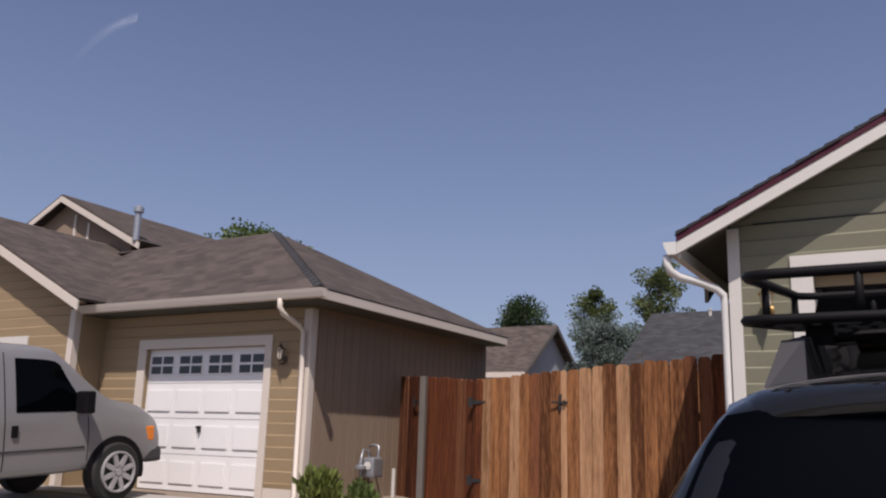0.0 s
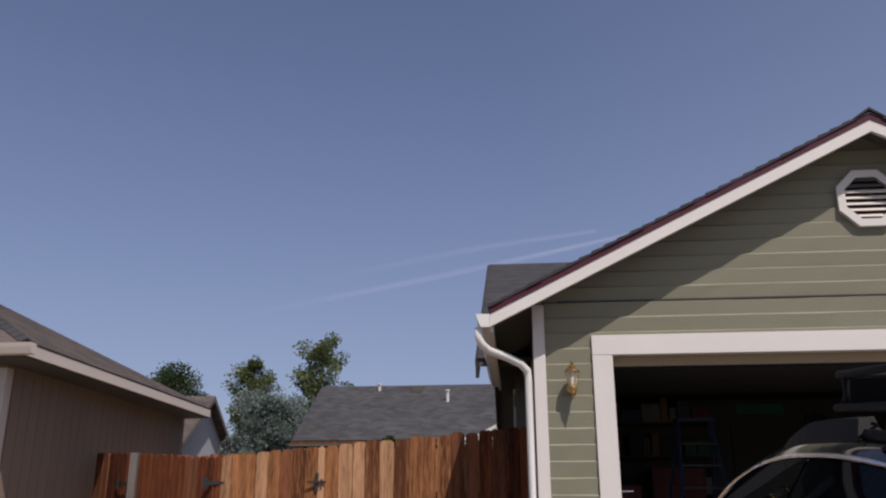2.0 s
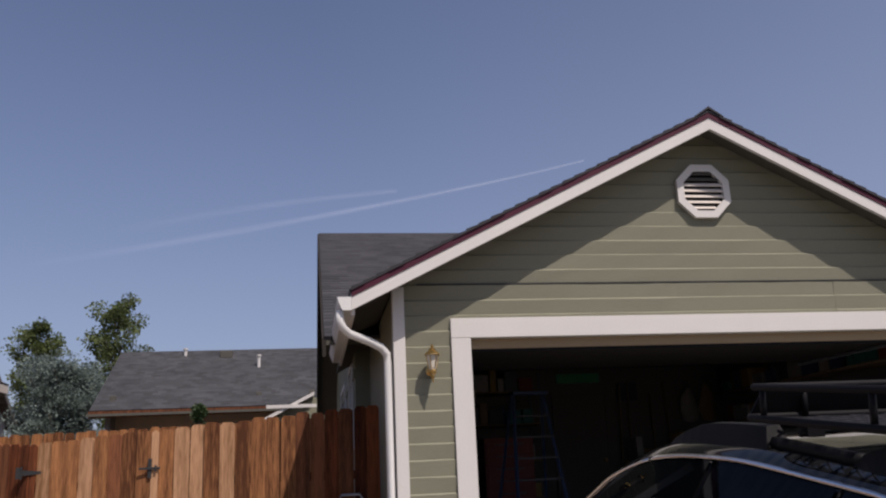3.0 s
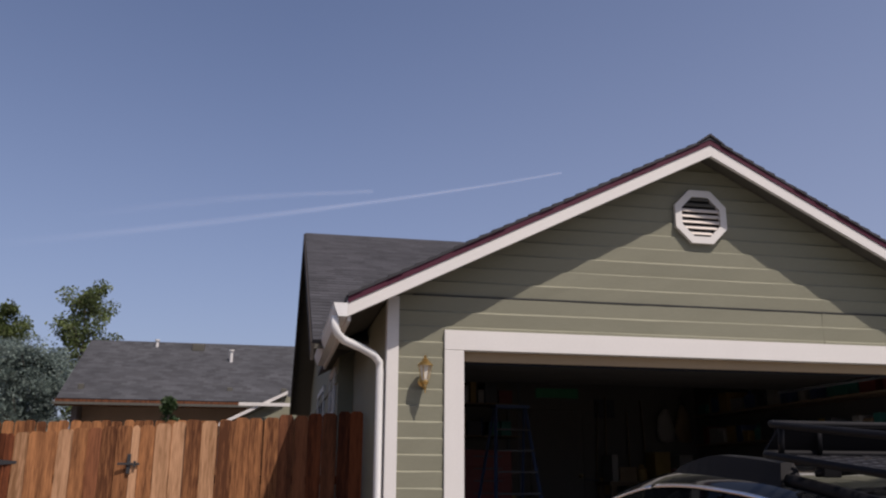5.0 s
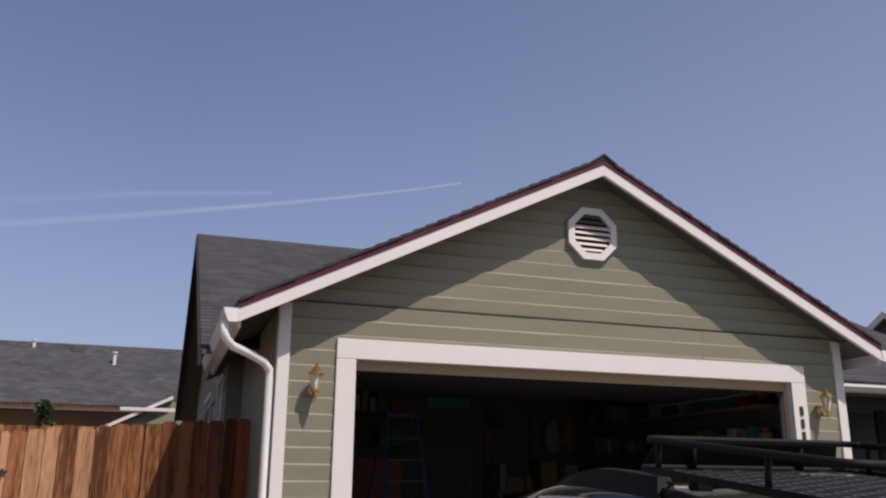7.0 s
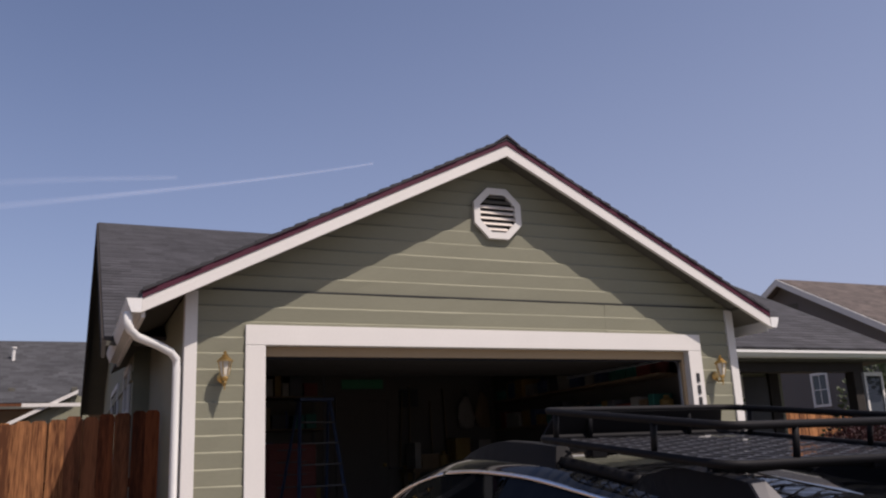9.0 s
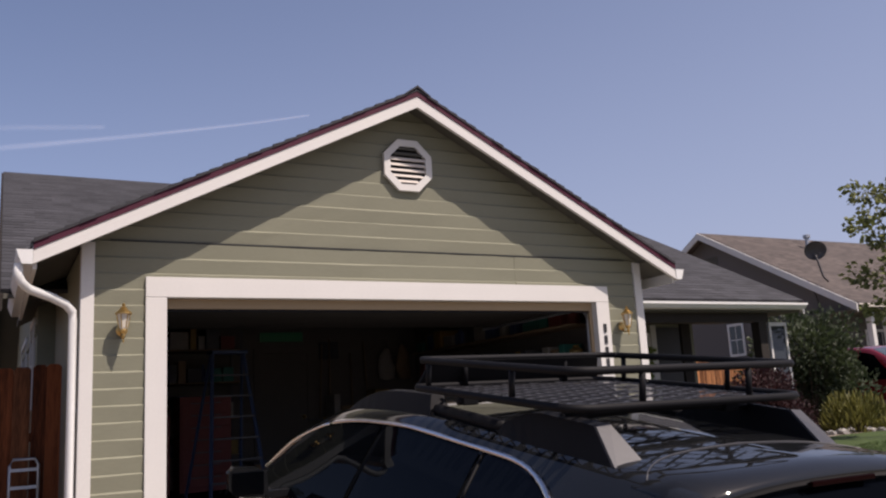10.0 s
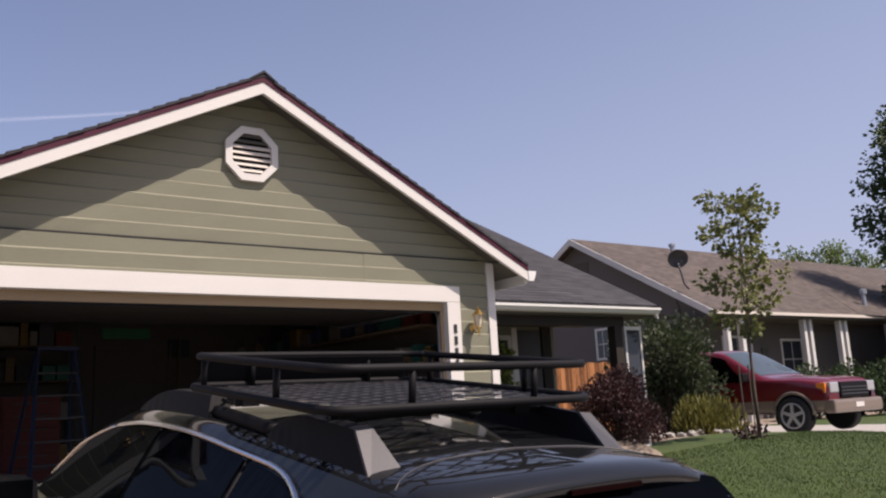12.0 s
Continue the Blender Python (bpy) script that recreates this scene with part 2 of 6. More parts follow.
def box(bm, a, b, bevel=0.0):
    """A box from corner a to corner b, its edges eased."""
    vs = [bm.verts.new((x, y, z)) for x in (a[0], b[0]) for y in (a[1], b[1]) for z in (a[2], b[2])]
    fs = [bm.faces.new([vs[i] for i in f]) for f in ((0, 1, 3, 2), (4, 6, 7, 5), (0, 4, 5, 1), (2, 3, 7, 6), (0, 2, 6, 4), (1, 5, 7, 3))]
    if bevel:
        edges = list({e for f in fs for e in f.edges})
        bmesh.ops.bevel(bm, geom=edges, offset=bevel, segments=2, affect="EDGES", profile=0.6)
    return bm


def boxes(*pairs, bevel=0.0):
    bm = bmesh.new()
    for a, b in pairs:
        box(bm, a, b, bevel)
    return bm


def prism(bm, points, way):
    """A flat outline (3D points) pushed along a way."""
    lo = [bm.verts.new(p) for p in points]
    hi = [bm.verts.new(Vector(p) + Vector(way)) for p in points]
    bm.faces.new(lo)
    bm.faces.new(hi[::-1])
    for i in range(len(lo)):
        j = (i + 1) % len(lo)
        bm.faces.new((lo[i], hi[i], hi[j], lo[j]))
    return bm


def tube(bm, points, r, sides=8, r_end=None, flat=1.0):
    """A round bar along a line of points, tapering if asked."""
    points = [Vector(p) for p in points]
    rings, n = [], len(points)
    up = Vector((0, 0, 1))
    for i, p in enumerate(points):
        d = (points[min(i + 1, n - 1)] - points[max(i - 1, 0)]).normalized()
        u = d.cross(up if abs(d.z) < 0.95 else Vector((1, 0, 0))).normalized()
        v = d.cross(u)
        rr = r + ((r if r_end is None else r_end) - r) * i / max(n - 1, 1)
        rings.append([bm.verts.new(p + rr * (math.cos(a) * u + flat * math.sin(a) * v)) for a in (2 * math.pi * k / sides for k in range(sides))])
    for a, b in zip(rings, rings[1:]):
        for k in range(sides):
            bm.faces.new((a[k], a[(k + 1) % sides], b[(k + 1) % sides], b[k]))
    bm.faces.new(rings[0][::-1])
    bm.faces.new(rings[-1])
    return bm


def lathe(bm, profile, at=(0, 0, 0), axis="z", sides=16, caps=True):
    """A turned shape: (radius, height) pairs round an axis."""
    turn = {"z": Matrix.Identity(3), "y": Matrix(((1, 0, 0), (0, 0, 1), (0, -1, 0))), "x": Matrix(((0, 0, 1), (0, 1, 0), (-1, 0, 0)))}[axis]
    rings = []
    for r, h in profile:
        rings.append([bm.verts.new(Vector(at) + turn @ Vector((r * math.cos(a), r * math.sin(a), h))) for a in (2 * math.pi * k / sides for k in range(sides))])
    for a, b in zip(rings, rings[1:]):
        for k in range(sides):
            bm.faces.new((a[k], a[(k + 1) % sides], b[(k + 1) % sides], b[k]))
    if caps and profile[0][0] > 1e-4:
        bm.faces.new(rings[0][::-1])
    if caps and profile[-1][0] > 1e-4:
        bm.faces.new(rings[-1])
    bmesh.ops.remove_doubles(bm, verts=bm.verts[:], dist=1e-5)
    return bm


def roof_slope(name, corners, parent, mat="charcoal", thick=0.04, course=0.14):
    """One roof slope of stepped shingle courses between an eave (a, b) and a top edge (d, c). Corners run a, b, c, d."""
    a, b, c, d = (Vector(p) for p in corners)
    n = (b - a).cross(d - a).normalized()
    if n.z < 0:
        n = -n
    run = max((d - a).length, (c - b).length)
    rows = max(2, round(run / course))
    bm = bmesh.new()
    uv = bm.loops.layers.uv.new("uv")
    along = (b - a).normalized()

    def pair(s, up):
        return [bm.verts.new(a + (d - a) * s + n * up), bm.verts.new(b + (c - b) * s + n * up)]

    def face(*vs):
        if len({tuple(v.co) for v in vs}) > 2:
            f = bm.faces.new(vs)
            for loop in f.loops:
                q = loop.vert.co - a
                u = q.dot(along)
                loop[uv].uv = (u, (q - along * u).length)
    low = [pair(i / rows, 0.0) for i in range(rows + 1)]
    before = low[0]
    for i in range(rows):
        lift, sink = pair(i / rows, thick + 0.003), pair((i + 1) / rows, thick)
        face(before[0], before[1], lift[1], lift[0])
        face(lift[0], lift[1], sink[1], sink[0])
        face(low[i][0], low[i + 1][0], low[i + 1][1], low[i][1])
        for k in (0, 1):
            if i == 0:
                face(low[i][k], lift[k], sink[k], low[i + 1][k])
            else:
                face(low[i][k], before[k], lift[k], sink[k], low[i + 1][k])
        before = sink
    face(low[-1][0], before[0], before[1], low[-1][1])
    return part(name, bm, mat, parent)


LEDGE = random.Random(21)


def lap_board(bm, x0, x1, z0, z1, y=0.0, k0=None, k1=None):
    """One siding board on a wall facing -y, with an eased, uneven top ledge; k0 and k1 are its ends at the top when cut at a slope."""
    k0, k1 = x0 if k0 is None else k0, x1 if k1 is None else k1
    if k1 - k0 < 0.01:
        k0 = k1 = (k0 + k1) / 2
    n = max(2, min(26, round((x1 - x0) / 0.16)))
    rings, drift = [], 0.0
    for i in range(n + 1):
        s = i / n
        drift = 0.6 * drift + LEDGE.uniform(-1, 1)
        led = 0.012 + 0.0035 * drift
        led = min(0.022, max(0.004, led))
        out = 0.019 + 0.0025 * drift
        xb, xt = x0 + (x1 - x0) * s, k0 + (k1 - k0) * s
        f = (z1 - z0 - led) / (z1 - z0)
        xm = xb + (xt - xb) * f
        rings.append([bm.verts.new(p) for p in ((xb, y, z0), (xb, y - 0.004, z0), (xm, y - out, z1 - led), (xt, y - 0.004, z1), (xt, y, z1))])
    for p, q in zip(rings, rings[1:]):
        for i in range(4):
            bm.faces.new((p[i], p[i + 1], q[i + 1], q[i]))
    bm.faces.new(rings[0])
    bm.faces.new(rings[-1][::-1])
    return bm


def ground_z(x, y):
    """The lie of the land: level by the houses, falling to the street."""
    def ease(t):
        t = min(1, max(0, t))
        return t * t * (3 - 2 * t)
    drive = -(0.15 * min(5, max(0, -y)) + 0.08 * max(0, min(6, -y - 5)))
    lawn = -(0.05 * min(12, max(0, -y)))
    side = -0.28 * ease((-3.4 - x) / 4.0)
    far = ease((x - 3.0) / 3.0)
    rise = (0.12 * ease((x - 6) / 4) - 0.22 * ease((x - 10.9) / 1.4)) * ease((y + 6) / 6)
    return drive * (1 - far) + lawn * far + rise + side * (1 - ease((-y - 4) / 4))


# ---- ground ----
def sheet(name, xs, ys, mat, lift=0.0, label="", thick=0.0):
    bm = bmesh.new()
    rows = [[bm.verts.new((x, y, ground_z(x, y) + lift)) for x in xs] for y in ys]
    for a, b in zip(rows, rows[1:]):
        for i in range(len(xs) - 1):
            bm.faces.new((a[i], a[i + 1], b[i + 1], b[i]))
    if thick:
        res = bmesh.ops.extrude_face_region(bm, geom=bm.faces[:])
        for v in res["geom"]:
            if isinstance(v, bmesh.types.BMVert):
                v.co.z -= thick
    return tagged(part(name, bm, mat), label, "ground", kind="structure")


def span(a, b, n):
    return [a + (b - a) * i / n for i in range(n + 1)]


sheet("ground", [-3000, -300, -60, *span(-30, 30, 60), 60, 300, 3000], [-3000, -300, -60, *span(-24, 30, 54), 60, 300, 3000], "dirt",
      label="dry soil ground running out to the horizon")
sheet("driveway", span(-2.75, 2.75, 4), span(-10.9, -0.02, 12), "concrete", 0.03, "pale concrete driveway sloping down from the garage", 0.12)
sheet("driveway_2", span(-15.5, -9.4, 6), span(-10.9, 0.48, 12), "concrete", 0.03, "pale concrete driveway before the tan garage", 0.12)
sheet("driveway_3", span(11.7, 17.5, 6), span(-10.9, 7.4, 14), "concrete", 0.03, "pale concrete driveway under the red truck", 0.12)
sheet("lawn", span(4.4, 11.6, 14), span(-10.9, 2.4, 22), "grass", 0.025, "mown green front lawn", 0.06)
sheet("lawn_2", span(17.6, 40, 8), span(-10.9, 6.5, 10), "grass", 0.025, "green lawn beyond the red truck", 0.06)
sheet("walkway", span(2.8, 4.3, 3), span(-3.0, 2.0, 8), "concrete", 0.035, "concrete garden path beside the garage", 0.1)
sheet("road", [-300, -60, *span(-30, 30, 10), 60, 300], [-19.5, -15, -11.0], "asphalt", 0.02, "grey asphalt street")
# Garage slab colour is lowered too, in keeping with the dim interior.
tagged(part("floor_1", boxes(((-3.0, 0.0, -0.1), (3.0, 6.0, 0.0))), "dim_slab"), "concrete garage floor coloured dark for the dim interior", "floor", kind="structure")
floor = part("floor", boxes(((-3.3, 6.0, -0.2), (8.3, 12.0, -0.02)), ((3.16, 1.6, -0.2), (8.5, 6.0, -0.02))), "concrete")
tagged(floor, "smooth concrete porch floor slab", "floor", kind="structure")

# ---- the green house ----
PEAK, RAKE, RIDGE = 4.30, -0.33, 0.063
SIDES = {-1: (3.62, 0.496), 1: (3.385, 0.523)}   # run and fall of the two slopes
house = thing("house", "sage green lap-sided house with white trim and dark roof", "house")


def top_z(x):
    return PEAK - SIDES[-1 if x < RIDGE else 1][1] * abs(x - RIDGE)


def gable_wall(parent, name, mat, xl, xr, y0, y1, z0, rise, hole=None, drop=0.03, mid=None):
    """A wall with a gable top and, if asked, an opening (x0, x1, head)."""
    bm = bmesh.new()
    mid = (xl + xr) / 2 if mid is None else mid
    pts = [(xl, y0, z0)]
    if hole:
        pts += [(hole[0], y0, z0), (hole[0], y0, hole[2]), (hole[1], y0, hole[2]), (hole[1], y0, z0)]
    pts += [(xr, y0, z0), (xr, y0, rise(xr) - drop), (mid, y0, rise(mid) - drop), (xl, y0, rise(xl) - drop)]
    prism(bm, pts, (0, y1 - y0, 0))
    return part(name, bm, mat, parent)


gable_wall(house, "front_wall", "green", -3.14, 3.14, 0.0, 0.14, -0.05, top_z, (-2.47, 2.47, 2.15), mid=RIDGE)
side = part("garage_side_wall", boxes(((-3.14, 0.14, -0.3), (-3.0, 6.1, 2.62))), "green", house)
part("garage_side_wall", boxes(((3.0, 0.14, -0.3), (3.14, 3.6, 2.62))), "green", house)
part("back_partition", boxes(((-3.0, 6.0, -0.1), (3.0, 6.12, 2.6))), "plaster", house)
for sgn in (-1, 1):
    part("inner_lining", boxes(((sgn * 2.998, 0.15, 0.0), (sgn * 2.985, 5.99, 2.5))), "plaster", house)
ceiling = part("ceiling", boxes(((-2.99, 0.15, 2.5), (2.99, 5.99, 2.56))), "shade_board")
tagged(ceiling, "board garage ceiling coloured dark for the shade inside", "ceiling", kind="structure")

# roof of the garage
MY = 7.3   # ridge of the main roof
MZ, MS = 5.22, 0.505


def main_z(y):
    return MZ - MS * abs(y - MY)


def meet_y(x):
    """Where the garage slope runs into the main slope."""
    return MY - (MZ - top_z(x)) / MS


for sgn in (-1, 1):
    TIP, SLOPE = SIDES[sgn]
    EX, EZ = RIDGE + sgn * TIP, PEAK - SLOPE * TIP   # eave end and its height
    WX = sgn * 3.15
    roof_slope("roof", ((EX, RAKE, EZ), (EX, meet_y(EX) + 0.3, EZ), (RIDGE, meet_y(RIDGE) + 0.3, PEAK), (RIDGE, RAKE, PEAK)), house)
    # fascia along the rake, with a maroon metal edge above it
    for name, mat, lo, hi, y0, y1 in (("rake_board", "white", -0.152, -0.034, RAKE - 0.012, RAKE + 0.03), ("drip_edge", "maroon", -0.034, 0.024, RAKE - 0.020, RAKE + 0.03)):
        bm = bmesh.new()
        prism(bm, [(RIDGE, y0, PEAK + lo), (EX, y0, EZ + lo), (EX, y0, EZ + hi), (RIDGE, y0, PEAK + hi)], (0, y1 - y0, 0))
        part(name, bm, mat, house)
    # butt ends of the shingle courses over the metal edge
    bm = bmesh.new()
    count = 30
    for i in range(count):
        f0, f1 = i / count, (i + 1.12) / count
        f1 = min(f1, 1.0)
        xa, xb = RIDGE + sgn * TIP * f0, RIDGE + sgn * TIP * f1
        za, zb = PEAK - SLOPE * TIP * f0, PEAK - SLOPE * TIP * f1
        deep = 0.030 + LEDGE.uniform(-0.005, 0.008)
        prism(bm, [(xa, RAKE - deep, za + 0.024), (xb, RAKE - deep, zb + 0.024), (xb, RAKE - deep, zb + 0.060), (xa, RAKE - deep, za + 0.044)], (0, deep + 0.01, 0))
    part("shingle_edge", bm, "charcoal", house)
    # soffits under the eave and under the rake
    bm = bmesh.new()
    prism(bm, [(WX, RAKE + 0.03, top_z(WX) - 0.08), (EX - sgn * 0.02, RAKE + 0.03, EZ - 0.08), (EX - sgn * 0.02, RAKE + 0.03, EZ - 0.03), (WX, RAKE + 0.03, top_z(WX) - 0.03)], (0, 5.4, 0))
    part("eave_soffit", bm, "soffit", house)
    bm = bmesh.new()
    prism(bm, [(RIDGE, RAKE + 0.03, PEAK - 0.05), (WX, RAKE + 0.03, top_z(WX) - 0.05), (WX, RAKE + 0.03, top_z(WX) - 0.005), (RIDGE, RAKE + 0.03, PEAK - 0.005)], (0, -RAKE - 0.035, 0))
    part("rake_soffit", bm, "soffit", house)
    # sub fascia along the eave
    part("eave_board", boxes(((EX - sgn * 0.03, RAKE + 0.03, EZ - 0.19), (EX, 3.3 if sgn < 0 else 2.0, EZ - 0.0))), "white", house)
bm = bmesh.new()
for i in range(26):
    y = RAKE - 0.04 + i * 0.2
    prism(bm, [(RIDGE - 0.15, y, PEAK - 0.035), (RIDGE, y, PEAK + 0.06), (RIDGE + 0.15, y, PEAK - 0.035), (RIDGE + 0.15, y, PEAK - 0.02), (RIDGE, y, PEAK + 0.085), (RIDGE - 0.15, y, PEAK - 0.02)], (0, 0.235, -0.012))
part("ridge_cap", bm, "charcoal", house)

# corner boards and door casing
for sgn in (-1, 1):
    part("corner_board", boxes(((sgn * 3.165, -0.035, -0.05), (sgn * 3.055, 0.0, 2.62)), bevel=0.004), "white", house)
    part("corner_board", boxes(((sgn * 3.165, 0.002, -0.3), (sgn * 3.142, 0.09, 2.62))), "white", house)
    part("casing", boxes(((sgn * 2.625, -0.04, -0.02), (sgn * 2.44, -0.0, 2.128)), bevel=0.004), "white", house)
    part("jamb", boxes(((sgn * 2.47, 0.002, -0.02), (sgn * 2.44, 0.145, 2.128))), "white", house)
part("casing", boxes(((-2.625, -0.042, 2.13), (2.625, -0.0, 2.315)), bevel=0.004), "white", house)
part("jamb", boxes(((-2.47, 0.002, 2.13), (2.47, 0.145, 2.15))), "white", house)
# Stop boards use the darker tan to put in the shade they stand in.
part("head_stop", boxes(((-2.44, 0.05, 2.035), (2.44, 0.09, 2.129)), bevel=0.004), "tan", house, "beige stop board under the door head")
part("side_stop", boxes(((2.40, 0.05, 0.0), (2.439, 0.09, 2.034)), bevel=0.003), "tan", house)
part("weather_strip", boxes(((-2.44, 0.06, 2.012), (2.40, 0.075, 2.034))), "plastic", house)

# gutters and downspouts
bm = bmesh.new()
for sgn in (-1,):
    x0 = RIDGE + sgn * (SIDES[sgn][0] + 0.002)
    z = PEAK - SIDES[sgn][0] * SIDES[sgn][1] - 0.025
    prism(bm, [(x0, RAKE - 0.02, z - 0.13), (x0 + sgn * 0.08, RAKE - 0.02, z - 0.13), (x0 + sgn * 0.11, RAKE - 0.02, z - 0.06), (x0 + sgn * 0.125, RAKE - 0.02, z - 0.01), (x0, RAKE - 0.02, z - 0.01)], (0, 3.6, 0))
part("gutter", bm, "gutter", house)
bm = bmesh.new()
x0, z = RIDGE + SIDES[1][0] + 0.002, PEAK - SIDES[1][0] * SIDES[1][1] - 0.025
prism(bm, [(x0, RAKE - 0.02, z - 0.13), (x0 + 0.08, RAKE - 0.02, z - 0.13), (x0 + 0.11, RAKE - 0.02, z - 0.06), (x0 + 0.125, RAKE - 0.02, z - 0.01), (x0, RAKE - 0.02, z - 0.01)], (0, 2.3, 0))
part("gutter", bm, "gutter", house)
bm = bmesh.new()
tube(bm, [(-3.66, -0.28, 2.36), (-3.66, -0.28, 2.27), (-3.64, -0.27, 2.21), (-3.58, -0.22, 2.16), (-3.4, -0.09, 2.11), (-3.28, -0.02, 2.06), (-3.225, 0.02, 2.0), (-3.215, 0.03, 1.92), (-3.215, 0.03, 0.05), (-3.24, -0.02, -0.06), (-3.3, -0.12, -0.1)], 0.038, 10)
part("downspout", bm, "gutter", house, smooth=True)

# dark joint between the siding sheets of the gable
bm = bmesh.new()
prism(bm, [(-2.93, -0.024, 2.641), (2.93, -0.024, 2.641), (2.93, -0.024, 2.651), (-2.93, -0.024, 2.651)], (0, 0.02, 0))
part("siding_joint", bm, "black_iron", house, "dark open joint across the gable siding")

# main roof and gable ends
XL, XR = -3.77, 8.25
for y_e, nm in ((1.75, "roof"), (12.85, "roof")):
    roof_slope(nm, ((XL, y_e, main_z(y_e)), (XR, y_e, main_z(y_e)), (XR, MY, MZ), (XL, MY, MZ)), house)
    for x0, x1 in ((XL - 0.02, XL + 0.02), (XR - 0.02, XR + 0.02)):
        for name, mat, lo, hi in (("rake_board", "white", -0.19, -0.045), ("drip_edge", "maroon", -0.04, 0.02)):
            bm = bmesh.new()
            w = 0.005 if mat == "maroon" else 0
            prism(bm, [(x0 - w, MY, MZ + lo), (x0 - w, y_e, main_z(y_e) + lo), (x0 - w, y_e, main_z(y_e) + hi), (x0 - w, MY, MZ + hi)], (x1 - x0 + 2 * w, 0, 0))
            part(name, bm, mat if x0 > 0 else "dark_timber", house)
    bm = bmesh.new()
    prism(bm, [(XL + 0.02, MY, MZ - 0.06), (XL + 0.02, y_e, main_z(y_e) - 0.06), (XL + 0.02, y_e, main_z(y_e) - 0.01), (XL + 0.02, MY, MZ - 0.01)], (0.45, 0, 0))
    part("gable_soffit", bm, "soffit", house)
for x0, x1 in ((-3.34, -3.2), (7.36, 7.5)):
    bm = bmesh.new()
    prism(bm, [(x0, 3.6, -0.3), (x0, 12.0, -0.3), (x0, 12.0, main_z(12.0) - 0.03), (x0, MY, MZ - 0.03), (x0, 3.6, main_z(3.6) - 0.03)], (x1 - x0, 0, 0))
    part("gable_wall", bm, "green", house)
part("porch_wall", boxes(((3.14, 3.6, -0.1), (7.36, 3.72, 2.9))), "green", house)
part("side_return", boxes(((-3.2, 3.6, -0.3), (-3.14, 3.72, 2.62))), "green", house)
part("back_wall", boxes(((-3.3, 11.86, -0.3), (7.36, 12.0, 2.6))), "green", house)
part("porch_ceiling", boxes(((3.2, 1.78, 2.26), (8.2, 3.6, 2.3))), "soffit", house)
# Beam is coloured near black to stand for the shadowed recess here.
part("porch_beam", boxes(((3.16, 1.95, 2.11), (7.6, 2.1, 2.27))), "dark_timber", house)
part("eave_board", boxes(((3.75, 1.73, 2.29), (8.2, 1.76, 2.40))), "white", house)
bm = bmesh.new()
prism(bm, [(3.75, 1.73, 2.30), (3.75, 1.66, 2.30), (3.75, 1.62, 2.35), (3.75, 1.60, 2.355), (3.75, 1.60, 2.392), (3.75, 1.73, 2.39)], (4.43, 0, 0))
part("gutter", bm, "gutter", house)

# ---- the tan house ----
tan = thing("house", "tan lap-sided house with hipped brown shingle roof", "house")
TY, TX, TZ = 1.4, -9.2, 2.55


def wall_hole(parent, mat, xl, xr, y0, y1, z0, z1, hole, name="front_wall"):
    bm = bmesh.new()
    prism(bm, [(xl, y0, z0), (hole[0], y0, z0), (hole[0], y0, hole[2]), (hole[1], y0, hole[2]), (hole[1], y0, z0), (xr, y0, z0), (xr, y0, z1), (xl, y0, z1)], (0, y1 - y0, 0))
    return part(name, bm, mat, parent)


wall_hole(tan, "tan", -13.6, TX, TY, TY + 0.14, -0.5, 2.55, (-12.53, -10.02, 1.88))
part("side_wall", boxes(((TX - 0.14, TY + 0.14, -0.5), (TX, 6.5, 2.55))), "umber", tan)
part("return_wall", boxes(((-13.74, 0.9, -0.5), (-13.6, TY, 2.6))), "tan", tan)
part("back_wall", boxes(((-22, 6.4, -0.5), (TX - 0.14, 6.5, 2.55))), "umber", tan)
EX0, EY0, EY1, RY, RX, RZ = -8.73, 0.95, 6.8, 3.87, -12.2, 4.32
roof_slope("roof", ((-16, EY0, TZ), (EX0, EY0, TZ), (RX, RY, RZ), (-16, RY, RZ)), tan, "brown_roof")
roof_slope("roof", ((EX0, EY0, TZ), (EX0, EY1, TZ), (RX, RY + 0.01, RZ), (RX, RY, RZ)), tan, "brown_roof")
roof_slope("roof", ((EX0, EY1, TZ), (-24, EY1, TZ), (-24, RY, RZ), (RX, RY, RZ)), tan, "brown_roof")
part("fascia", boxes(((-14.0, EY0 - 0.02, TZ - 0.11), (EX0, EY0 + 0.01, TZ + 0.02))), "cream", tan)
part("fascia", boxes(((EX0 - 0.02, EY0 + 0.01, TZ - 0.11), (EX0 + 0.01, EY1, TZ + 0.02))), "cream", tan)
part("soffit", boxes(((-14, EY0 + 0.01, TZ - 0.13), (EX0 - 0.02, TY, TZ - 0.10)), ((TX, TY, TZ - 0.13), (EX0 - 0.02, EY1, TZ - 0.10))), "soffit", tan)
hip = bmesh.new()
lo_, hi_ = Vector((EX0, EY0, TZ + 0.04)), Vector((RX, RY, RZ + 0.04))
for i in range(24):
    p, q = lo_ + (hi_ - lo_) * (i / 24), lo_ + (hi_ - lo_) * ((i + 1.2) / 24)
    prism(hip, [p + Vector((-0.055, -0.055, -0.018)), p + Vector((0, 0, 0.030)), p + Vector((0.055, 0.055, -0.018)), p + Vector((0.055, 0.055, -0.004)), p + Vector((0, 0, 0.048)), p + Vector((-0.055, -0.055, -0.004))], q - p - Vector((0, 0, 0.014)))
part("hip_cap", hip, "charcoal", tan, "dark ridge shingles along the hip")
# front gable bay
GX, GP = -17.4, 4.62


def bay_z(x):
    return GP - 0.48 * abs(x - GX)


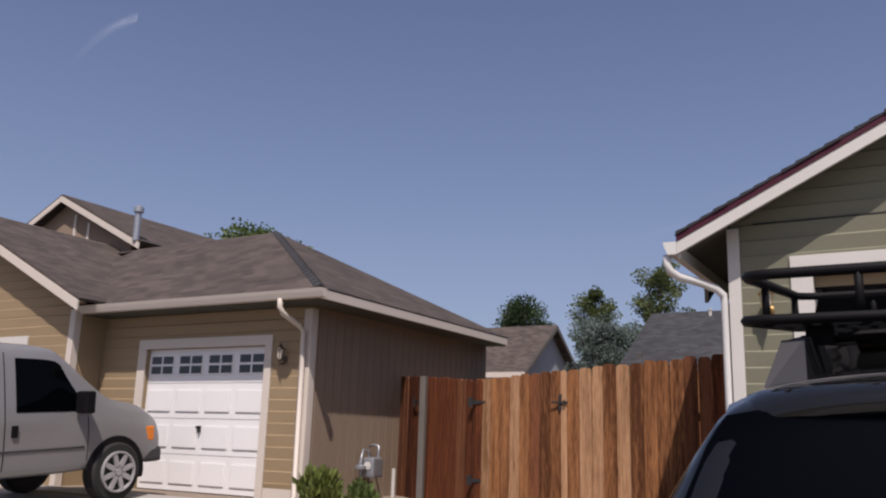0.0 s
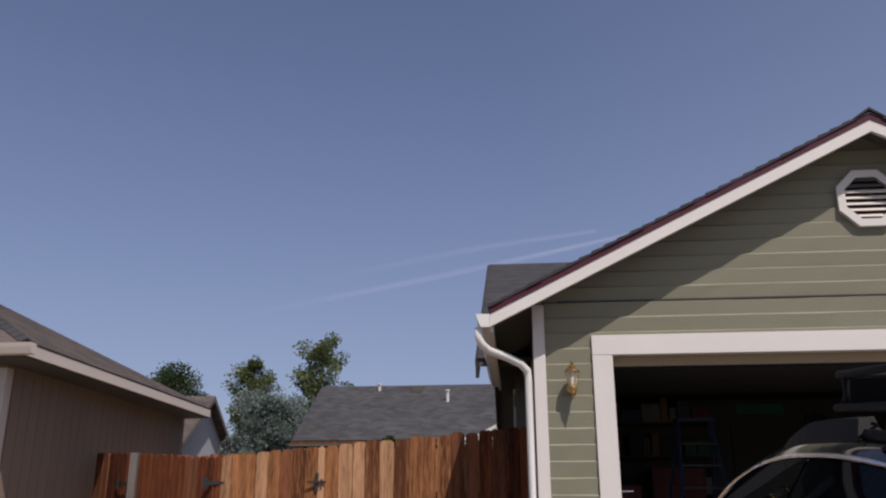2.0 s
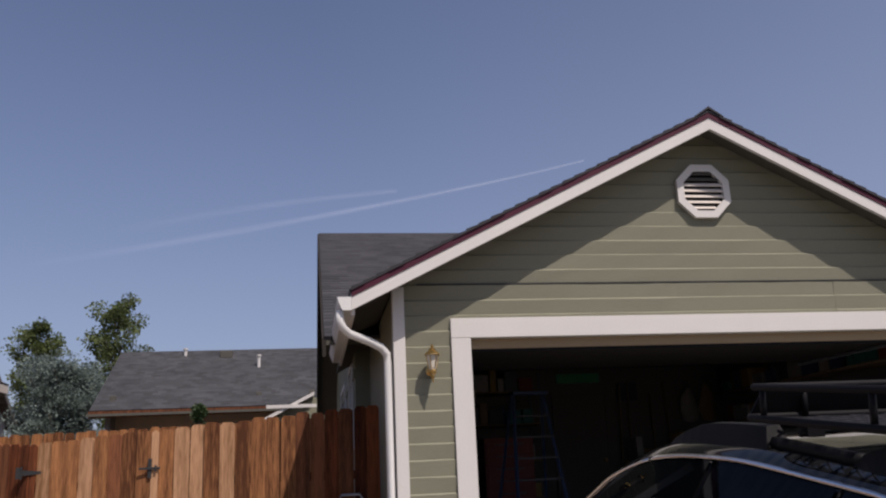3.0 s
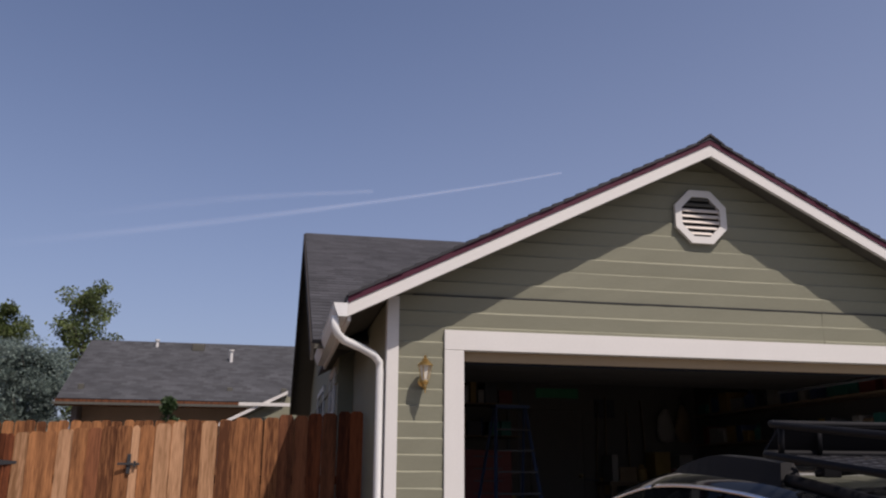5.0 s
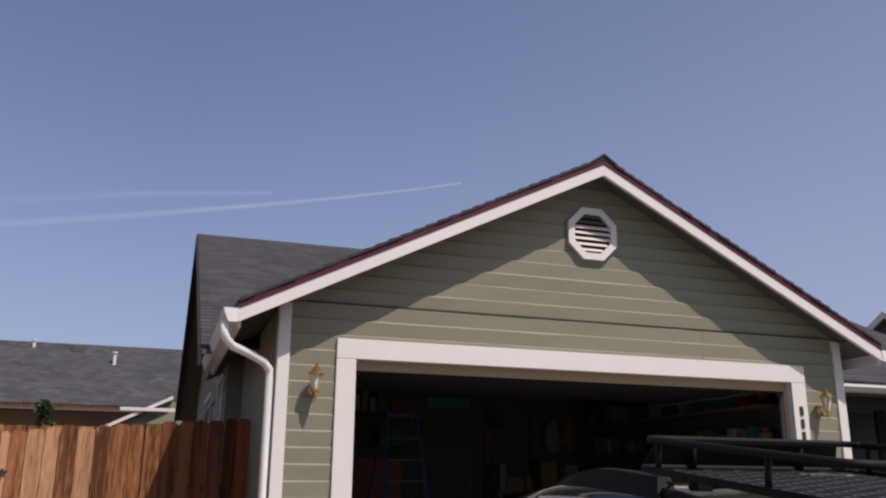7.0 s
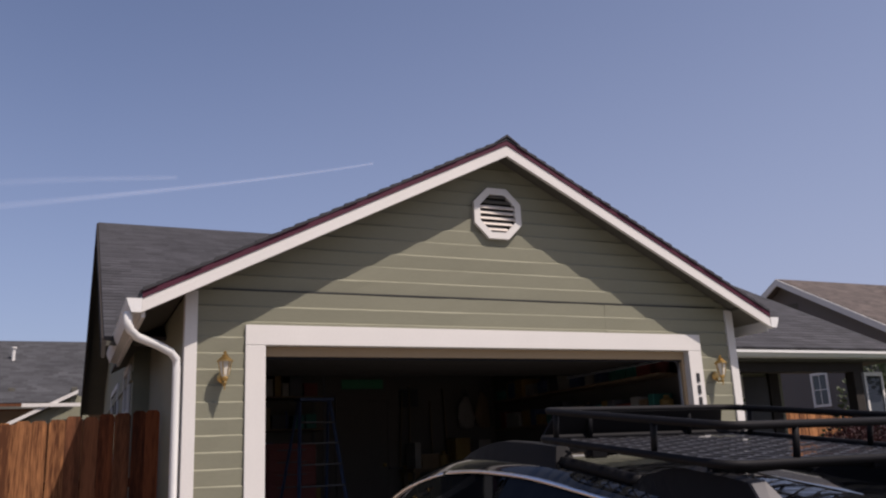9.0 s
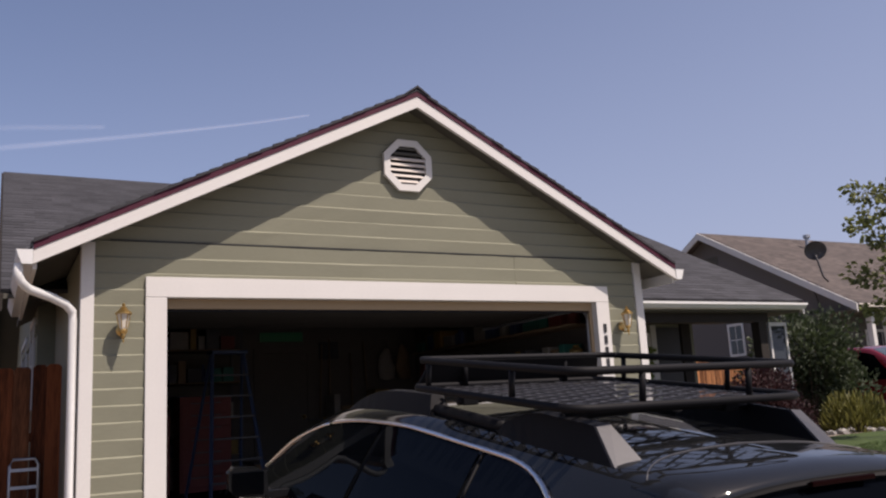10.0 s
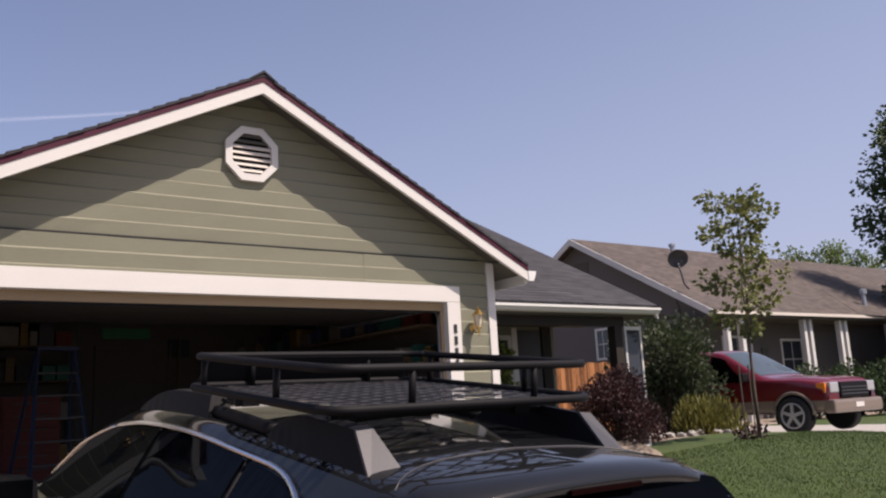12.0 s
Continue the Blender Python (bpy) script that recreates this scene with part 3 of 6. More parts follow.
gable_wall(tan, "bay_wall", "tan", -21.2, -13.6, 0.8, 0.9, -0.5, bay_z, (-20.0, -14.9, 1.95), 0.05)
for sgn in (-1, 1):
    e = GX + sgn * 4.26
    roof_slope("roof", ((e, 0.47, bay_z(e)), (e, 4.5, bay_z(e)), (GX, 6.0, GP), (GX, 0.47, GP)), tan, "brown_roof")
    bm = bmesh.new()
    prism(bm, [(GX, 0.45, GP - 0.16), (e, 0.45, bay_z(e) - 0.16), (e, 0.45, bay_z(e) - 0.01), (GX, 0.45, GP - 0.01)], (0, 0.03, 0))
    part("rake_board", bm, "cream", tan)
part("corner_board", boxes(((-13.71, 0.775, -0.4), (-13.58, 0.8, 2.5)), ((-13.6, 0.802, -0.4), (-13.58, 0.9, 2.5))), "cream", tan)
# upper gable behind
UX, UY, UP = -19.02, 4.0, 5.94
bm = bmesh.new()
prism(bm, [(UX - 1.9, UY + 0.25, 4.0), (UX + 2.3, UY + 0.25, 4.0), (UX + 2.3, UY + 0.25, UP - 1.25), (UX, UY + 0.25, UP - 0.1), (UX - 1.9, UY + 0.25, UP - 1.1)], (0, 0.1, 0))
part("upper_gable", bm, "umber", tan)
for sgn in (-1, 1):
    e = UX + sgn * 2.85
    roof_slope("roof", ((e, UY, UP - 1.38), (e, UY + 6, UP - 1.38), (UX, UY + 6, UP), (UX, UY, UP)), tan, "brown_roof")
    bm = bmesh.new()
    prism(bm, [(UX, UY - 0.02, UP - 0.15), (e, UY - 0.02, UP - 1.53), (e, UY - 0.02, UP - 1.39), (UX, UY - 0.02, UP - 0.01)], (0, 0.03, 0))
    part("rake_board", bm, "cream", tan)
part("louvre_post", boxes(((UX + 0.25, UY + 0.22, 4.6), (UX + 0.33, UY + 0.25, 5.5)), ((UX + 0.75, UY + 0.22, 4.6), (UX + 0.83, UY + 0.25, 5.25))), "cream", tan)
bm = bmesh.new()
lathe(bm, [(0.07, 0), (0.07, 0.62), (0.11, 0.64), (0.11, 0.74), (0.02, 0.8)], (-16.3, 4.0, 4.6))
part("flue_pipe", bm, "metal_grey", tan, smooth=False)
# casing, corner board, gutter, downspout
for a, b in (((-12.70, TY - 0.03, -0.3), (-12.53, TY, 1.88)), ((-10.02, TY - 0.03, -0.3), (-9.89, TY, 1.88)), ((-12.70, TY - 0.032, 1.88), (-9.89, TY, 2.03))):
    part("casing", boxes((a, b), bevel=0.004), "cream", tan)
part("corner_board", boxes(((-9.32, TY - 0.03, -0.35), (TX + 0.02, TY, 2.38)), ((TX, TY, -0.35), (TX + 0.022, TY + 0.1, 2.38))), "cream", tan)
bm = bmesh.new()
prism(bm, [(-14.0, EY0 - 0.02, TZ - 0.11), (-14.0, EY0 - 0.1, TZ - 0.11), (-14.0, EY0 - 0.13, TZ - 0.04), (-14.0, EY0 - 0.145, TZ + 0.005), (-14.0, EY0 - 0.02, TZ + 0.005)], (-14.0 * 0 + 5.4, 0, 0))
part("gutter", bm, "cream", tan)
bm = bmesh.new()
tube(bm, [(-9.36, 0.87, 2.45), (-9.36, 0.87, 2.34), (-9.34, 0.92, 2.25), (-9.29, 1.22, 2.12), (-9.27, 1.31, 2.04), (-9.27, 1.325, -0.22), (-9.27, 1.2, -0.28)], 0.04, 8)
part("downspout", bm, "cream", tan, smooth=True)

# ---- the fence ----
fence = thing("fence", "reddish cedar picket fence with dog-eared boards and a gate", "fence")
FENCE = [(-3.17, 1.86, 1.69), (-5.6, 1.88, 1.50), (-6.9, 2.1, 1.41), (-9.17, 3.75, 1.61)]



# ---- vehicles ----
def smooth_rows(rows, per=4):
    """Rows of numbers with soft in-betweens."""
    r = np.array(rows, float)
    out = []
    for i in range(len(r) - 1):
        p0, p1, p2, p3 = r[max(i - 1, 0)], r[i], r[i + 1], r[min(i + 2, len(r) - 1)]
        for k in range(per):
            t = k / per
            m1, m2 = 0.35 * (p2 - p0), 0.35 * (p3 - p1)
            out.append((2 * t**3 - 3 * t**2 + 1) * p1 + (t**3 - 2 * t**2 + t) * m1 + (-2 * t**3 + 3 * t**2) * p2 + (t**3 - t**2) * m2)
    out.append(r[-1])
    return np.array(out)


class Shell:
    """A car's skin from stations along its length (y, sill, half width, belt height, belt half width, cant height, cant half width, roof)."""

    def __init__(self, stations):
        self.st = smooth_rows(stations, 5)

    def ring(self, s):
        y, zb, wm, zs, ws, zc, wr, zr = s
        pts = [(wm * 0.80, zb), (wm * 0.97, zb + 0.05), (wm, zb + 0.4 * (zs - zb)), (wm * 0.995, zb + 0.75 * (zs - zb)), (ws, zs), ((ws + wr) / 2 + 0.012, (zs + zc) / 2), (wr, zc), (wr * 0.86, zc + (zr - zc) * 0.55), (wr * 0.5, zr - (zr - zc) * 0.16), (0, zr)]
        return smooth_rows(pts, 3)

    def at(self, y):
        ys = self.st[:, 0]
        return self.ring([np.interp(y, ys, self.st[:, k]) for k in range(8)])

    def side(self, y, z, out=0.006):
        r = self.at(y)
        return float(np.interp(z, r[:, 1], r[:, 0])) + out

    def top(self, y, x, out=0.006):
        r = self.at(y)[12:]
        return float(np.interp(abs(x), r[::-1, 0], r[::-1, 1])) + out

    def skin(self, keep=lambda y, z: True):
        bm = bmesh.new()
        grid = []
        for s in self.st:
            r = self.ring(s)
            line = [(-x, s[0], z) for x, z in r] + [(x, s[0], z) for x, z in r[::-1][1:]]
            grid.append([bm.verts.new(p) for p in line])
        for a, b in zip(grid, grid[1:]):
            for i in range(len(a) - 1):
                f = bm.faces.new((a[i], a[i + 1], b[i + 1], b[i]))
                c = f.calc_center_median()
                if not keep(c.y, c.z):
                    bm.faces.remove(f)
        bm.faces.new(grid[0])
        bm.faces.new(grid[-1][::-1])
        bmesh.ops.delete(bm, geom=[v for v in bm.verts if not v.link_faces], context="VERTS")
        return bm

    def pane(self, sgn, low, high, zl, zh, n=6, out=0.006):
        """Side glass between a lower edge (y0, y1) at zl and an upper edge (y0, y1); zh is a rule for the upper height."""
        bm = bmesh.new()
        rows = []
        for j in range(n + 1):
            v = j / n
            row = []
            for i in range(9):
                u = i / 8
                y = (low[0] + (low[1] - low[0]) * u) * (1 - v) + (high[0] + (high[1] - high[0]) * u) * v
                z = zl(y) + (zh(y) - zl(y)) * v
                row.append(bm.verts.new((sgn * self.side(y, z, out), y, z)))
            rows.append(row)
        for a, b in zip(rows, rows[1:]):
            for i in range(8):
                bm.faces.new((a[i], a[i + 1], b[i + 1], b[i]))
        return bm

    def screen(self, y0, y1, w0, w1, n=8, out=0.006):
        """Front or rear glass over the top skin from y0 to y1."""
        bm = bmesh.new()
        rows = []
        for j in range(n + 1):
            v = j / n
            y, w = y0 + (y1 - y0) * v, w0 + (w1 - w0) * v
            rows.append([bm.verts.new((w * (i / 6 - 1), y, self.top(y, w * (i / 6 - 1), out))) for i in range(13)])
        for a, b in zip(rows, rows[1:]):
            for i in range(12):
                bm.faces.new((a[i], a[i + 1], b[i + 1], b[i]))
        return bm


def wheel(parent, x, y, r, w, sgn, spokes=6, mat="alloy"):
    bm = bmesh.new()
    lathe(bm, [(r * 0.69, -w / 2), (r * 0.93, -w / 2), (r, -w / 2 + 0.03), (r, w / 2 - 0.03), (r * 0.93, w / 2), (r * 0.69, w / 2)], (x, y, r), "x", 28)
    ty = part("wheel", bm, "rubber", parent, "black tyre on an alloy rim", smooth=False)
    # rim: barrel, dished backing, spokes and hub cap, all flush with the tyre's wall
    bm = bmesh.new()
    face = x + sgn * (w / 2 + 0.028)
    lathe(bm, [(r * 0.70, -0.028 * sgn), (r * 0.70, 0.006 * sgn), (r * 0.645, 0.008 * sgn), (r * 0.62, -0.026 * sgn)], (face, y, r), "x", 28, caps=False)
    lathe(bm, [(0.001, 0.004 * sgn), (r * 0.13, 0.004 * sgn), (r * 0.17, -0.02 * sgn)], (face, y, r), "x", 14)
    for k in range(spokes):
        a = 2 * math.pi * k / spokes + 0.3
        d = Vector((0, math.cos(a), math.sin(a)))
        e = Vector((0, -math.sin(a), math.cos(a)))
        c = Vector((face - sgn * 0.026, y, r))
        prism(bm, [c + d * r * 0.12 + e * r * 0.09, c + d * r * 0.12 - e * r * 0.09, c + d * r * 0.65 - e * r * 0.075, c + d * r * 0.65 + e * r * 0.075], (sgn * 0.028, 0, 0))
    part("rim", bm, mat, ty)
    return ty


def arch(bm, x, y, r, sgn):
    """A wheel opening's dark well and lip."""
    pts = [(x, y + r * math.cos(a), max(0.2, r * 0.86 + r * math.sin(a))) for a in (math.pi * k / 14 - 0.25 for k in range(18))]
    prism(bm, pts, (sgn * 0.02, 0, 0))
    return bm


def ring_strip(name, bm_points, r, mat, parent, label=""):
    bm = bmesh.new()
    tube(bm, bm_points, r, 6)
    return part(name, bm, mat, parent, label, smooth=True)


# the dark wagon before the garage
car = thing("car", "dark grey station wagon with black roof basket on the driveway", "car", at=pose(-1.425, -4.02, -0.60, 6.3, 0, 0))
CAR = Shell([
    (-2.08, 0.55, 0.72, 0.95, 0.70, 1.02, 0.62, 1.04),
    (-2.02, 0.40, 0.83, 1.02, 0.81, 1.15, 0.66, 1.18),
    (-1.83, 0.32, 0.89, 1.07, 0.85, 1.45, 0.61, 1.51),
    (-1.50, 0.28, 0.90, 1.07, 0.87, 1.50, 0.595, 1.57),
    (-0.80, 0.25, 0.905, 1.06, 0.88, 1.52, 0.59, 1.60),
    (0.00, 0.25, 0.905, 1.04, 0.88, 1.545, 0.595, 1.63),
    (0.60, 0.25, 0.905, 1.03, 0.88, 1.52, 0.60, 1.61),
    (1.05, 0.25, 0.90, 1.02, 0.875, 1.46, 0.62, 1.555),
    (1.52, 0.26, 0.90, 1.01, 0.872, 1.315, 0.675, 1.395),
    (1.98, 0.28, 0.90, 1.00, 0.86, 1.07, 0.72, 1.12),
    (2.30, 0.30, 0.88, 0.92, 0.80, 0.98, 0.62, 1.01),
    (2.60, 0.38, 0.78, 0.80, 0.70, 0.84, 0.48, 0.87),
    (2.72, 0.48, 0.62, 0.68, 0.56, 0.72, 0.40, 0.73)])
part("body", CAR.skin(), "paint_dark", car, smooth=True)


def car_cant(y):
    return float(np.interp(y, CAR.st[:, 0], CAR.st[:, 5])) - 0.035


def car_trim(y):
    """Height of the bright line over the side windows, sweeping down at the rear."""
    return car_cant(y) + 0.012 - 0.82 * max(0.0, -0.75 - y) ** 3


def car_belt(y):
    return float(np.interp(y, CAR.st[:, 0], CAR.st[:, 3])) + 0.015


for sgn in (-1, 1):
    for lo, hi in (((0.34, 1.84), (0.31, 1.34)), ((-0.68, 0.28), (-0.66, 0.25)), ((-1.49, -0.73), (-1.37, -0.71))):
        part("side_window", CAR.pane(sgn, lo, hi, car_belt, lambda y: car_trim(y) - 0.012, out=0.012), "side_glass", car, "dark tinted side glass", smooth=True)
    line = [(sgn * CAR.side(y, car_trim(y), 0.007), y, car_trim(y)) for y in span(1.02, -1.52, 42)]
    ring_strip("window_trim", line, 0.014, "chrome", car, "bright chrome window trim")
    line = [(sgn * CAR.side(y, z, 0.006), y, z) for y, z in ((q, car_trim(q)) for q in span(1.02, 1.90, 9))]
    ring_strip("window_trim", line, 0.011, "chrome", car, "bright chrome window trim")
    ring_strip("pillar_trim", [(sgn * CAR.side(y, z, 0.006), y, z) for y, z in ((0.31, 1.05), (0.30, 1.25), (0.28, car_cant(0.28)))], 0.006, "glass", car)
    ring_strip("pillar_trim", [(sgn * CAR.side(y, z, 0.006), y, z) for y, z in ((-0.705, 1.07), (-0.70, 1.25), (-0.685, car_cant(-0.69)))], 0.007, "plastic", car)
    # door mirror
    bm = bmesh.new()
    prism(bm, [(sgn * 0.99, 1.08, 1.07), (sgn * 1.02, 1.08, 1.045), (sgn * 1.17, 1.08, 1.06), (sgn * 1.215, 1.08, 1.10), (sgn * 1.22, 1.08, 1.19), (sgn * 1.19, 1.08, 1.225), (sgn * 1.05, 1.08, 1.21), (sgn * 1.0, 1.08, 1.18)], (0, 0.06, 0))
    prism(bm, [(sgn * 1.01, 1.14, 1.075), (sgn * 1.16, 1.14, 1.075), (sgn * 1.20, 1.14, 1.11), (sgn * 1.20, 1.14, 1.18), (sgn * 1.17, 1.14, 1.205), (sgn * 1.02, 1.14, 1.18)], (-sgn * 0.02, 0.055, 0))
    box(bm, (sgn * 0.86, 1.10, 1.03), (sgn * 1.02, 1.17, 1.08), 0.01)
    mir = part("door_mirror", bm, "paint_dark", car, "glossy dark door mirror shell", smooth=False)
    part("mirror_glass", boxes(((sgn * 1.02, 1.074, 1.072), (sgn * 1.20, 1.0795, 1.195)), bevel=0.002), "glass", mir, "dark mirror glass")
    # roof rail: two raised feet joined by a low bar
    for name, ya, yb, h, slant in (("rail_foot", 1.02, -0.08, 0.085, 0.06), ("rail_foot", -0.62, -1.45, 0.115, 0.17)):
        bm = bmesh.new()
        ring = []
        for i in range(11):
            f = i / 10
            y = ya + (yb - ya) * f
            hh = h * min(1, f / 0.45) ** 0.7 + 0.012
            base = [CAR.top(y, 0.445, -0.02), CAR.top(y, 0.555, -0.03)]
            yy = ya + (yb + slant - ya) * f
            ring.append([bm.verts.new(p) for p in ((sgn * 0.445, y, base[0]), (sgn * 0.465, yy, base[0] + hh), (sgn * 0.525, yy, base[0] + hh - 0.005), (sgn * 0.565, y, base[1]))])
        for a, b in zip(ring, ring[1:]):
            for k in range(3):
                bm.faces.new((a[k], a[k + 1], b[k + 1], b[k]))
        bm.faces.new(ring[0])
        foot = part(name, bm, "plastic", car, "matt black roof rail foot")
        e = [v for v in ((sgn * 0.445, yb, CAR.top(yb, 0.445, -0.02)), (sgn * 0.465, yb + slant, CAR.top(yb, 0.445, -0.02) + h + 0.012), (sgn * 0.525, yb + slant, CAR.top(yb, 0.445, -0.02) + h + 0.007), (sgn * 0.565, yb, CAR.top(yb, 0.555, -0.03)))]
        bm = bmesh.new()
        prism(bm, e, (0, -0.012, 0.004))
        part("end_cap", bm, "rail_grey" if ya < 0 else "plastic", foot, "satin grey end face" if ya < 0 else "")
    ring_strip("rail_bar", [(sgn * 0.505, y, CAR.top(y, 0.505, 0.012)) for y in span(-0.06, -0.66, 8)], 0.03, "plastic", car)
    for y in (-1.25, 1.48):
        part("wheel_arch", arch(bmesh.new(), sgn * 0.895, y, 0.40, sgn), "plastic", car)
        wheel(car, sgn * 0.80, y, 0.345, 0.22, sgn)
    bm = bmesh.new()
    prism(bm, [(sgn * 0.6, -2.10, 0.86), (sgn * 0.83, -1.94, 0.86), (sgn * 0.83, -1.89, 1.04), (sgn * 0.6, -2.05, 1.04)], (0, -0.02, 0))
    part("tail_lamp", bm, "red_lens", car, "dark red tail lamp")
    bm = bmesh.new()
    prism(bm, [(sgn * 0.5, 2.63, 0.74), (sgn * 0.78, 2.45, 0.76), (sgn * 0.79, 2.35, 0.85), (sgn * 0.5, 2.58, 0.83)], (0, 0.06, 0.01))
    part("headlamp", bm, "clear_lens", car)
for y in (-0.25, -1.06):
    ring_strip("cross_bar", [(x, y, 1.655 + 0.02 * (1 - (x / 0.5) ** 2)) for x in span(-0.5, 0.5, 6)], 0.018, "plastic", car, "slim roof cross bar")
part("windscreen", CAR.screen(1.88, 1.10, 0.70, 0.53), "glass", car, "tinted windscreen", smooth=True)
part("rear_window", CAR.screen(-2.01, -1.82, 0.73, 0.58, out=0.01), "glass", car, "dark rear hatch window", smooth=True)
# hatch spoiler with its high brake lamp
bm = bmesh.new()
rows = []
for x in span(-0.60, 0.60, 16):
    drop = 0.05 * (x / 0.6) ** 2 + 0.06 * (abs(x) / 0.57) ** 5
    rows.append([bm.verts.new(p) for p in ((x, -1.56, CAR.top(-1.56, x, 0.003)), (x, -1.72 + drop * 0.3, CAR.top(-1.70, x, 0.014)), (x, -1.862 + drop * 0.6, 1.548 - drop * 0.7), (x, -1.876 + drop * 0.6, 1.522 - drop * 0.7), (x, -1.82 + drop * 0.4, 1.475 - drop), (x, -1.70, CAR.top(-1.70, x, -0.03)))])
for a, b in zip(rows, rows[1:]):
    for k in range(5):
        bm.faces.new((a[k], a[k + 1], b[k + 1], b[k]))
bm.faces.new(rows[0])
bm.faces.new(rows[-1])
spo = part("spoiler", bm, "paint_dark", car, smooth=True)
part("brake_lamp", boxes(((-0.15, -1.879, 1.503), (0.15, -1.86, 1.519)), bevel=0.003), "smoked_red", spo, "dark red high brake lamp")
ring_strip("hatch_seam", [(x, -1.44 - 0.16 * (x / 0.57) ** 4, CAR.top(-1.44 - 0.16 * (x / 0.57) ** 4, x, 0.001)) for x in span(-0.57, 0.57, 24)], 0.003, "rail_grey", car)
part("rear_bumper", boxes(((-0.84, -2.16, 0.42), (0.84, -1.99, 0.66)), bevel=0.04), "plastic", car)
part("wiper", boxes(((-0.02, -2.04, 1.17), (0.35, -2.02, 1.185))), "plastic", car)

# roof basket on the cross bars
basket = thing("roof_basket", "black tubular steel roof cargo basket on the car", "roof rack", at=pose(-1.47, -4.02, -0.60, 6.3, 0, 0))


def loop_line(w, y0, y1, z, r=0.10):
    pts = []
    for cx, cy, a0 in ((w - r, y1 - r, 0), (-w + r, y1 - r, 90), (-w + r, y0 + r, 180), (w - r, y0 + r, 270)):
        pts += [(cx + r * math.cos(radians(a0 + k * 18)), cy + r * math.sin(radians(a0 + k * 18)), z) for k in range(6)]
    return pts + [pts[0]]


BW, B0, B1 = 0.575, -1.30, -0.05
ring_strip("top_rail", loop_line(BW, B0, B1, 1.845), 0.017, "plastic", basket, "black tubular top rail")
ring_strip("bottom_rail", loop_line(BW + 0.01, B0 - 0.01, B1 + 0.03, 1.715), 0.017, "plastic", basket)
for x, y in ((-BW, -0.19), (-BW, -0.90), (BW, -0.19), (BW, -0.90), (-0.27, B0), (0.27, B0), (-0.3, B1), (0.3, B1)):
    ring_strip("post", [(x, y, 1.71), (x, y, 1.845)], 0.013, "plastic", basket)
for i in range(5):
    y = B0 + 0.18 + i * 0.222
    part("floor_slat", boxes(((-BW + 0.02, y, 1.699), (BW - 0.02, y + 0.03, 1.706))), "plastic", basket)
# diamond mesh floor
bm = bmesh.new()
for sl in (-1, 1):
    for i in range(-12, 30):
        # a strip y = y0 + sl * 0.55 * (x - x0), cut to the floor
        c0 = B0 + 0.03 + i * 0.088
        xs = []
        for x in (-BW + 0.02, BW - 0.02):
            y = c0 + sl * 0.55 * x
            xs.append((x, y))
        (xa, yA), (xb, yB) = xs
        lo_y, hi_y = B0 + 0.02, B1 - 0.02
        tt = []
        for lim in (lo_y, hi_y):
            tt.append((lim - yA) / (yB - yA))
        t0, t1 = max(0.0, min(tt)), min(1.0, max(tt))
        if t1 - t0 < 0.02:
            continue
        p, q = (Vector((xa + (xb - xa) * t, yA + (yB - yA) * t, 1.708 if sl > 0 else 1.7105)) for t in (t0, t1))
        w = Vector((-(q - p).y, (q - p).x, 0)).normalized() * 0.0065
        prism(bm, [p - w, q - w, q + w, p + w], (0, 0, 0.0024))
part("mesh_floor", bm, "rail_grey", basket, "black expanded steel mesh floor")
bm = bmesh.new()
prism(bm, [(-0.54, B1 + 0.04, 1.72), (0.54, B1 + 0.04, 1.72), (0.50, B1 - 0.02, 1.835), (-0.50, B1 - 0.02, 1.835)], (0, 0.012, 0.003))
part("wind_deflector", bm, "plastic", basket, "black plastic wind deflector")
for x in (-0.4, 0.4):
    for y in (-0.25, -1.06):
        part("clamp", boxes(((x - 0.04, y - 0.03, 1.64), (x + 0.04, y + 0.03, 1.71)), bevel=0.006), "plastic", basket)

# the red sport utility vehicle
truck = thing("truck", "dark red sport utility vehicle with beige lower cladding", "car", at=pose(13.45, 3.60, 0.0, 0, 0, 180) @ Matrix.Diagonal((0.94, 0.94, 0.94, 1)))
TRK = Shell([
    (-2.65, 0.55, 0.88, 1.05, 0.86, 1.15, 0.80, 1.18),
    (-2.58, 0.45, 0.96, 1.10, 0.94, 1.45, 0.82, 1.52),
    (-2.35, 0.42, 1.00, 1.14, 0.97, 1.84, 0.76, 1.92),
    (-1.40, 0.42, 1.00, 1.14, 0.97, 1.87, 0.76, 1.96),
    (-0.55, 0.42, 1.00, 1.13, 0.97, 1.86, 0.76, 1.95),
    (-0.12, 0.42, 1.00, 1.13, 0.97, 1.76, 0.77, 1.85),
    (0.86, 0.42, 1.00, 1.15, 0.95, 1.24, 0.86, 1.28),
    (1.70, 0.42, 1.00, 1.12, 0.94, 1.19, 0.80, 1.22),
    (2.26, 0.45, 0.98, 1.04, 0.92, 1.12, 0.74, 1.15),
    (2.42, 0.50, 0.93, 0.98, 0.88, 1.04, 0.68, 1.06)])
part("body", TRK.skin(lambda y, z: z > 0.68), "paint_red", truck, smooth=True)
part("lower_cladding", TRK.skin(lambda y, z: z <= 0.68), "paint_gold", truck, "beige lower body cladding", smooth=True)
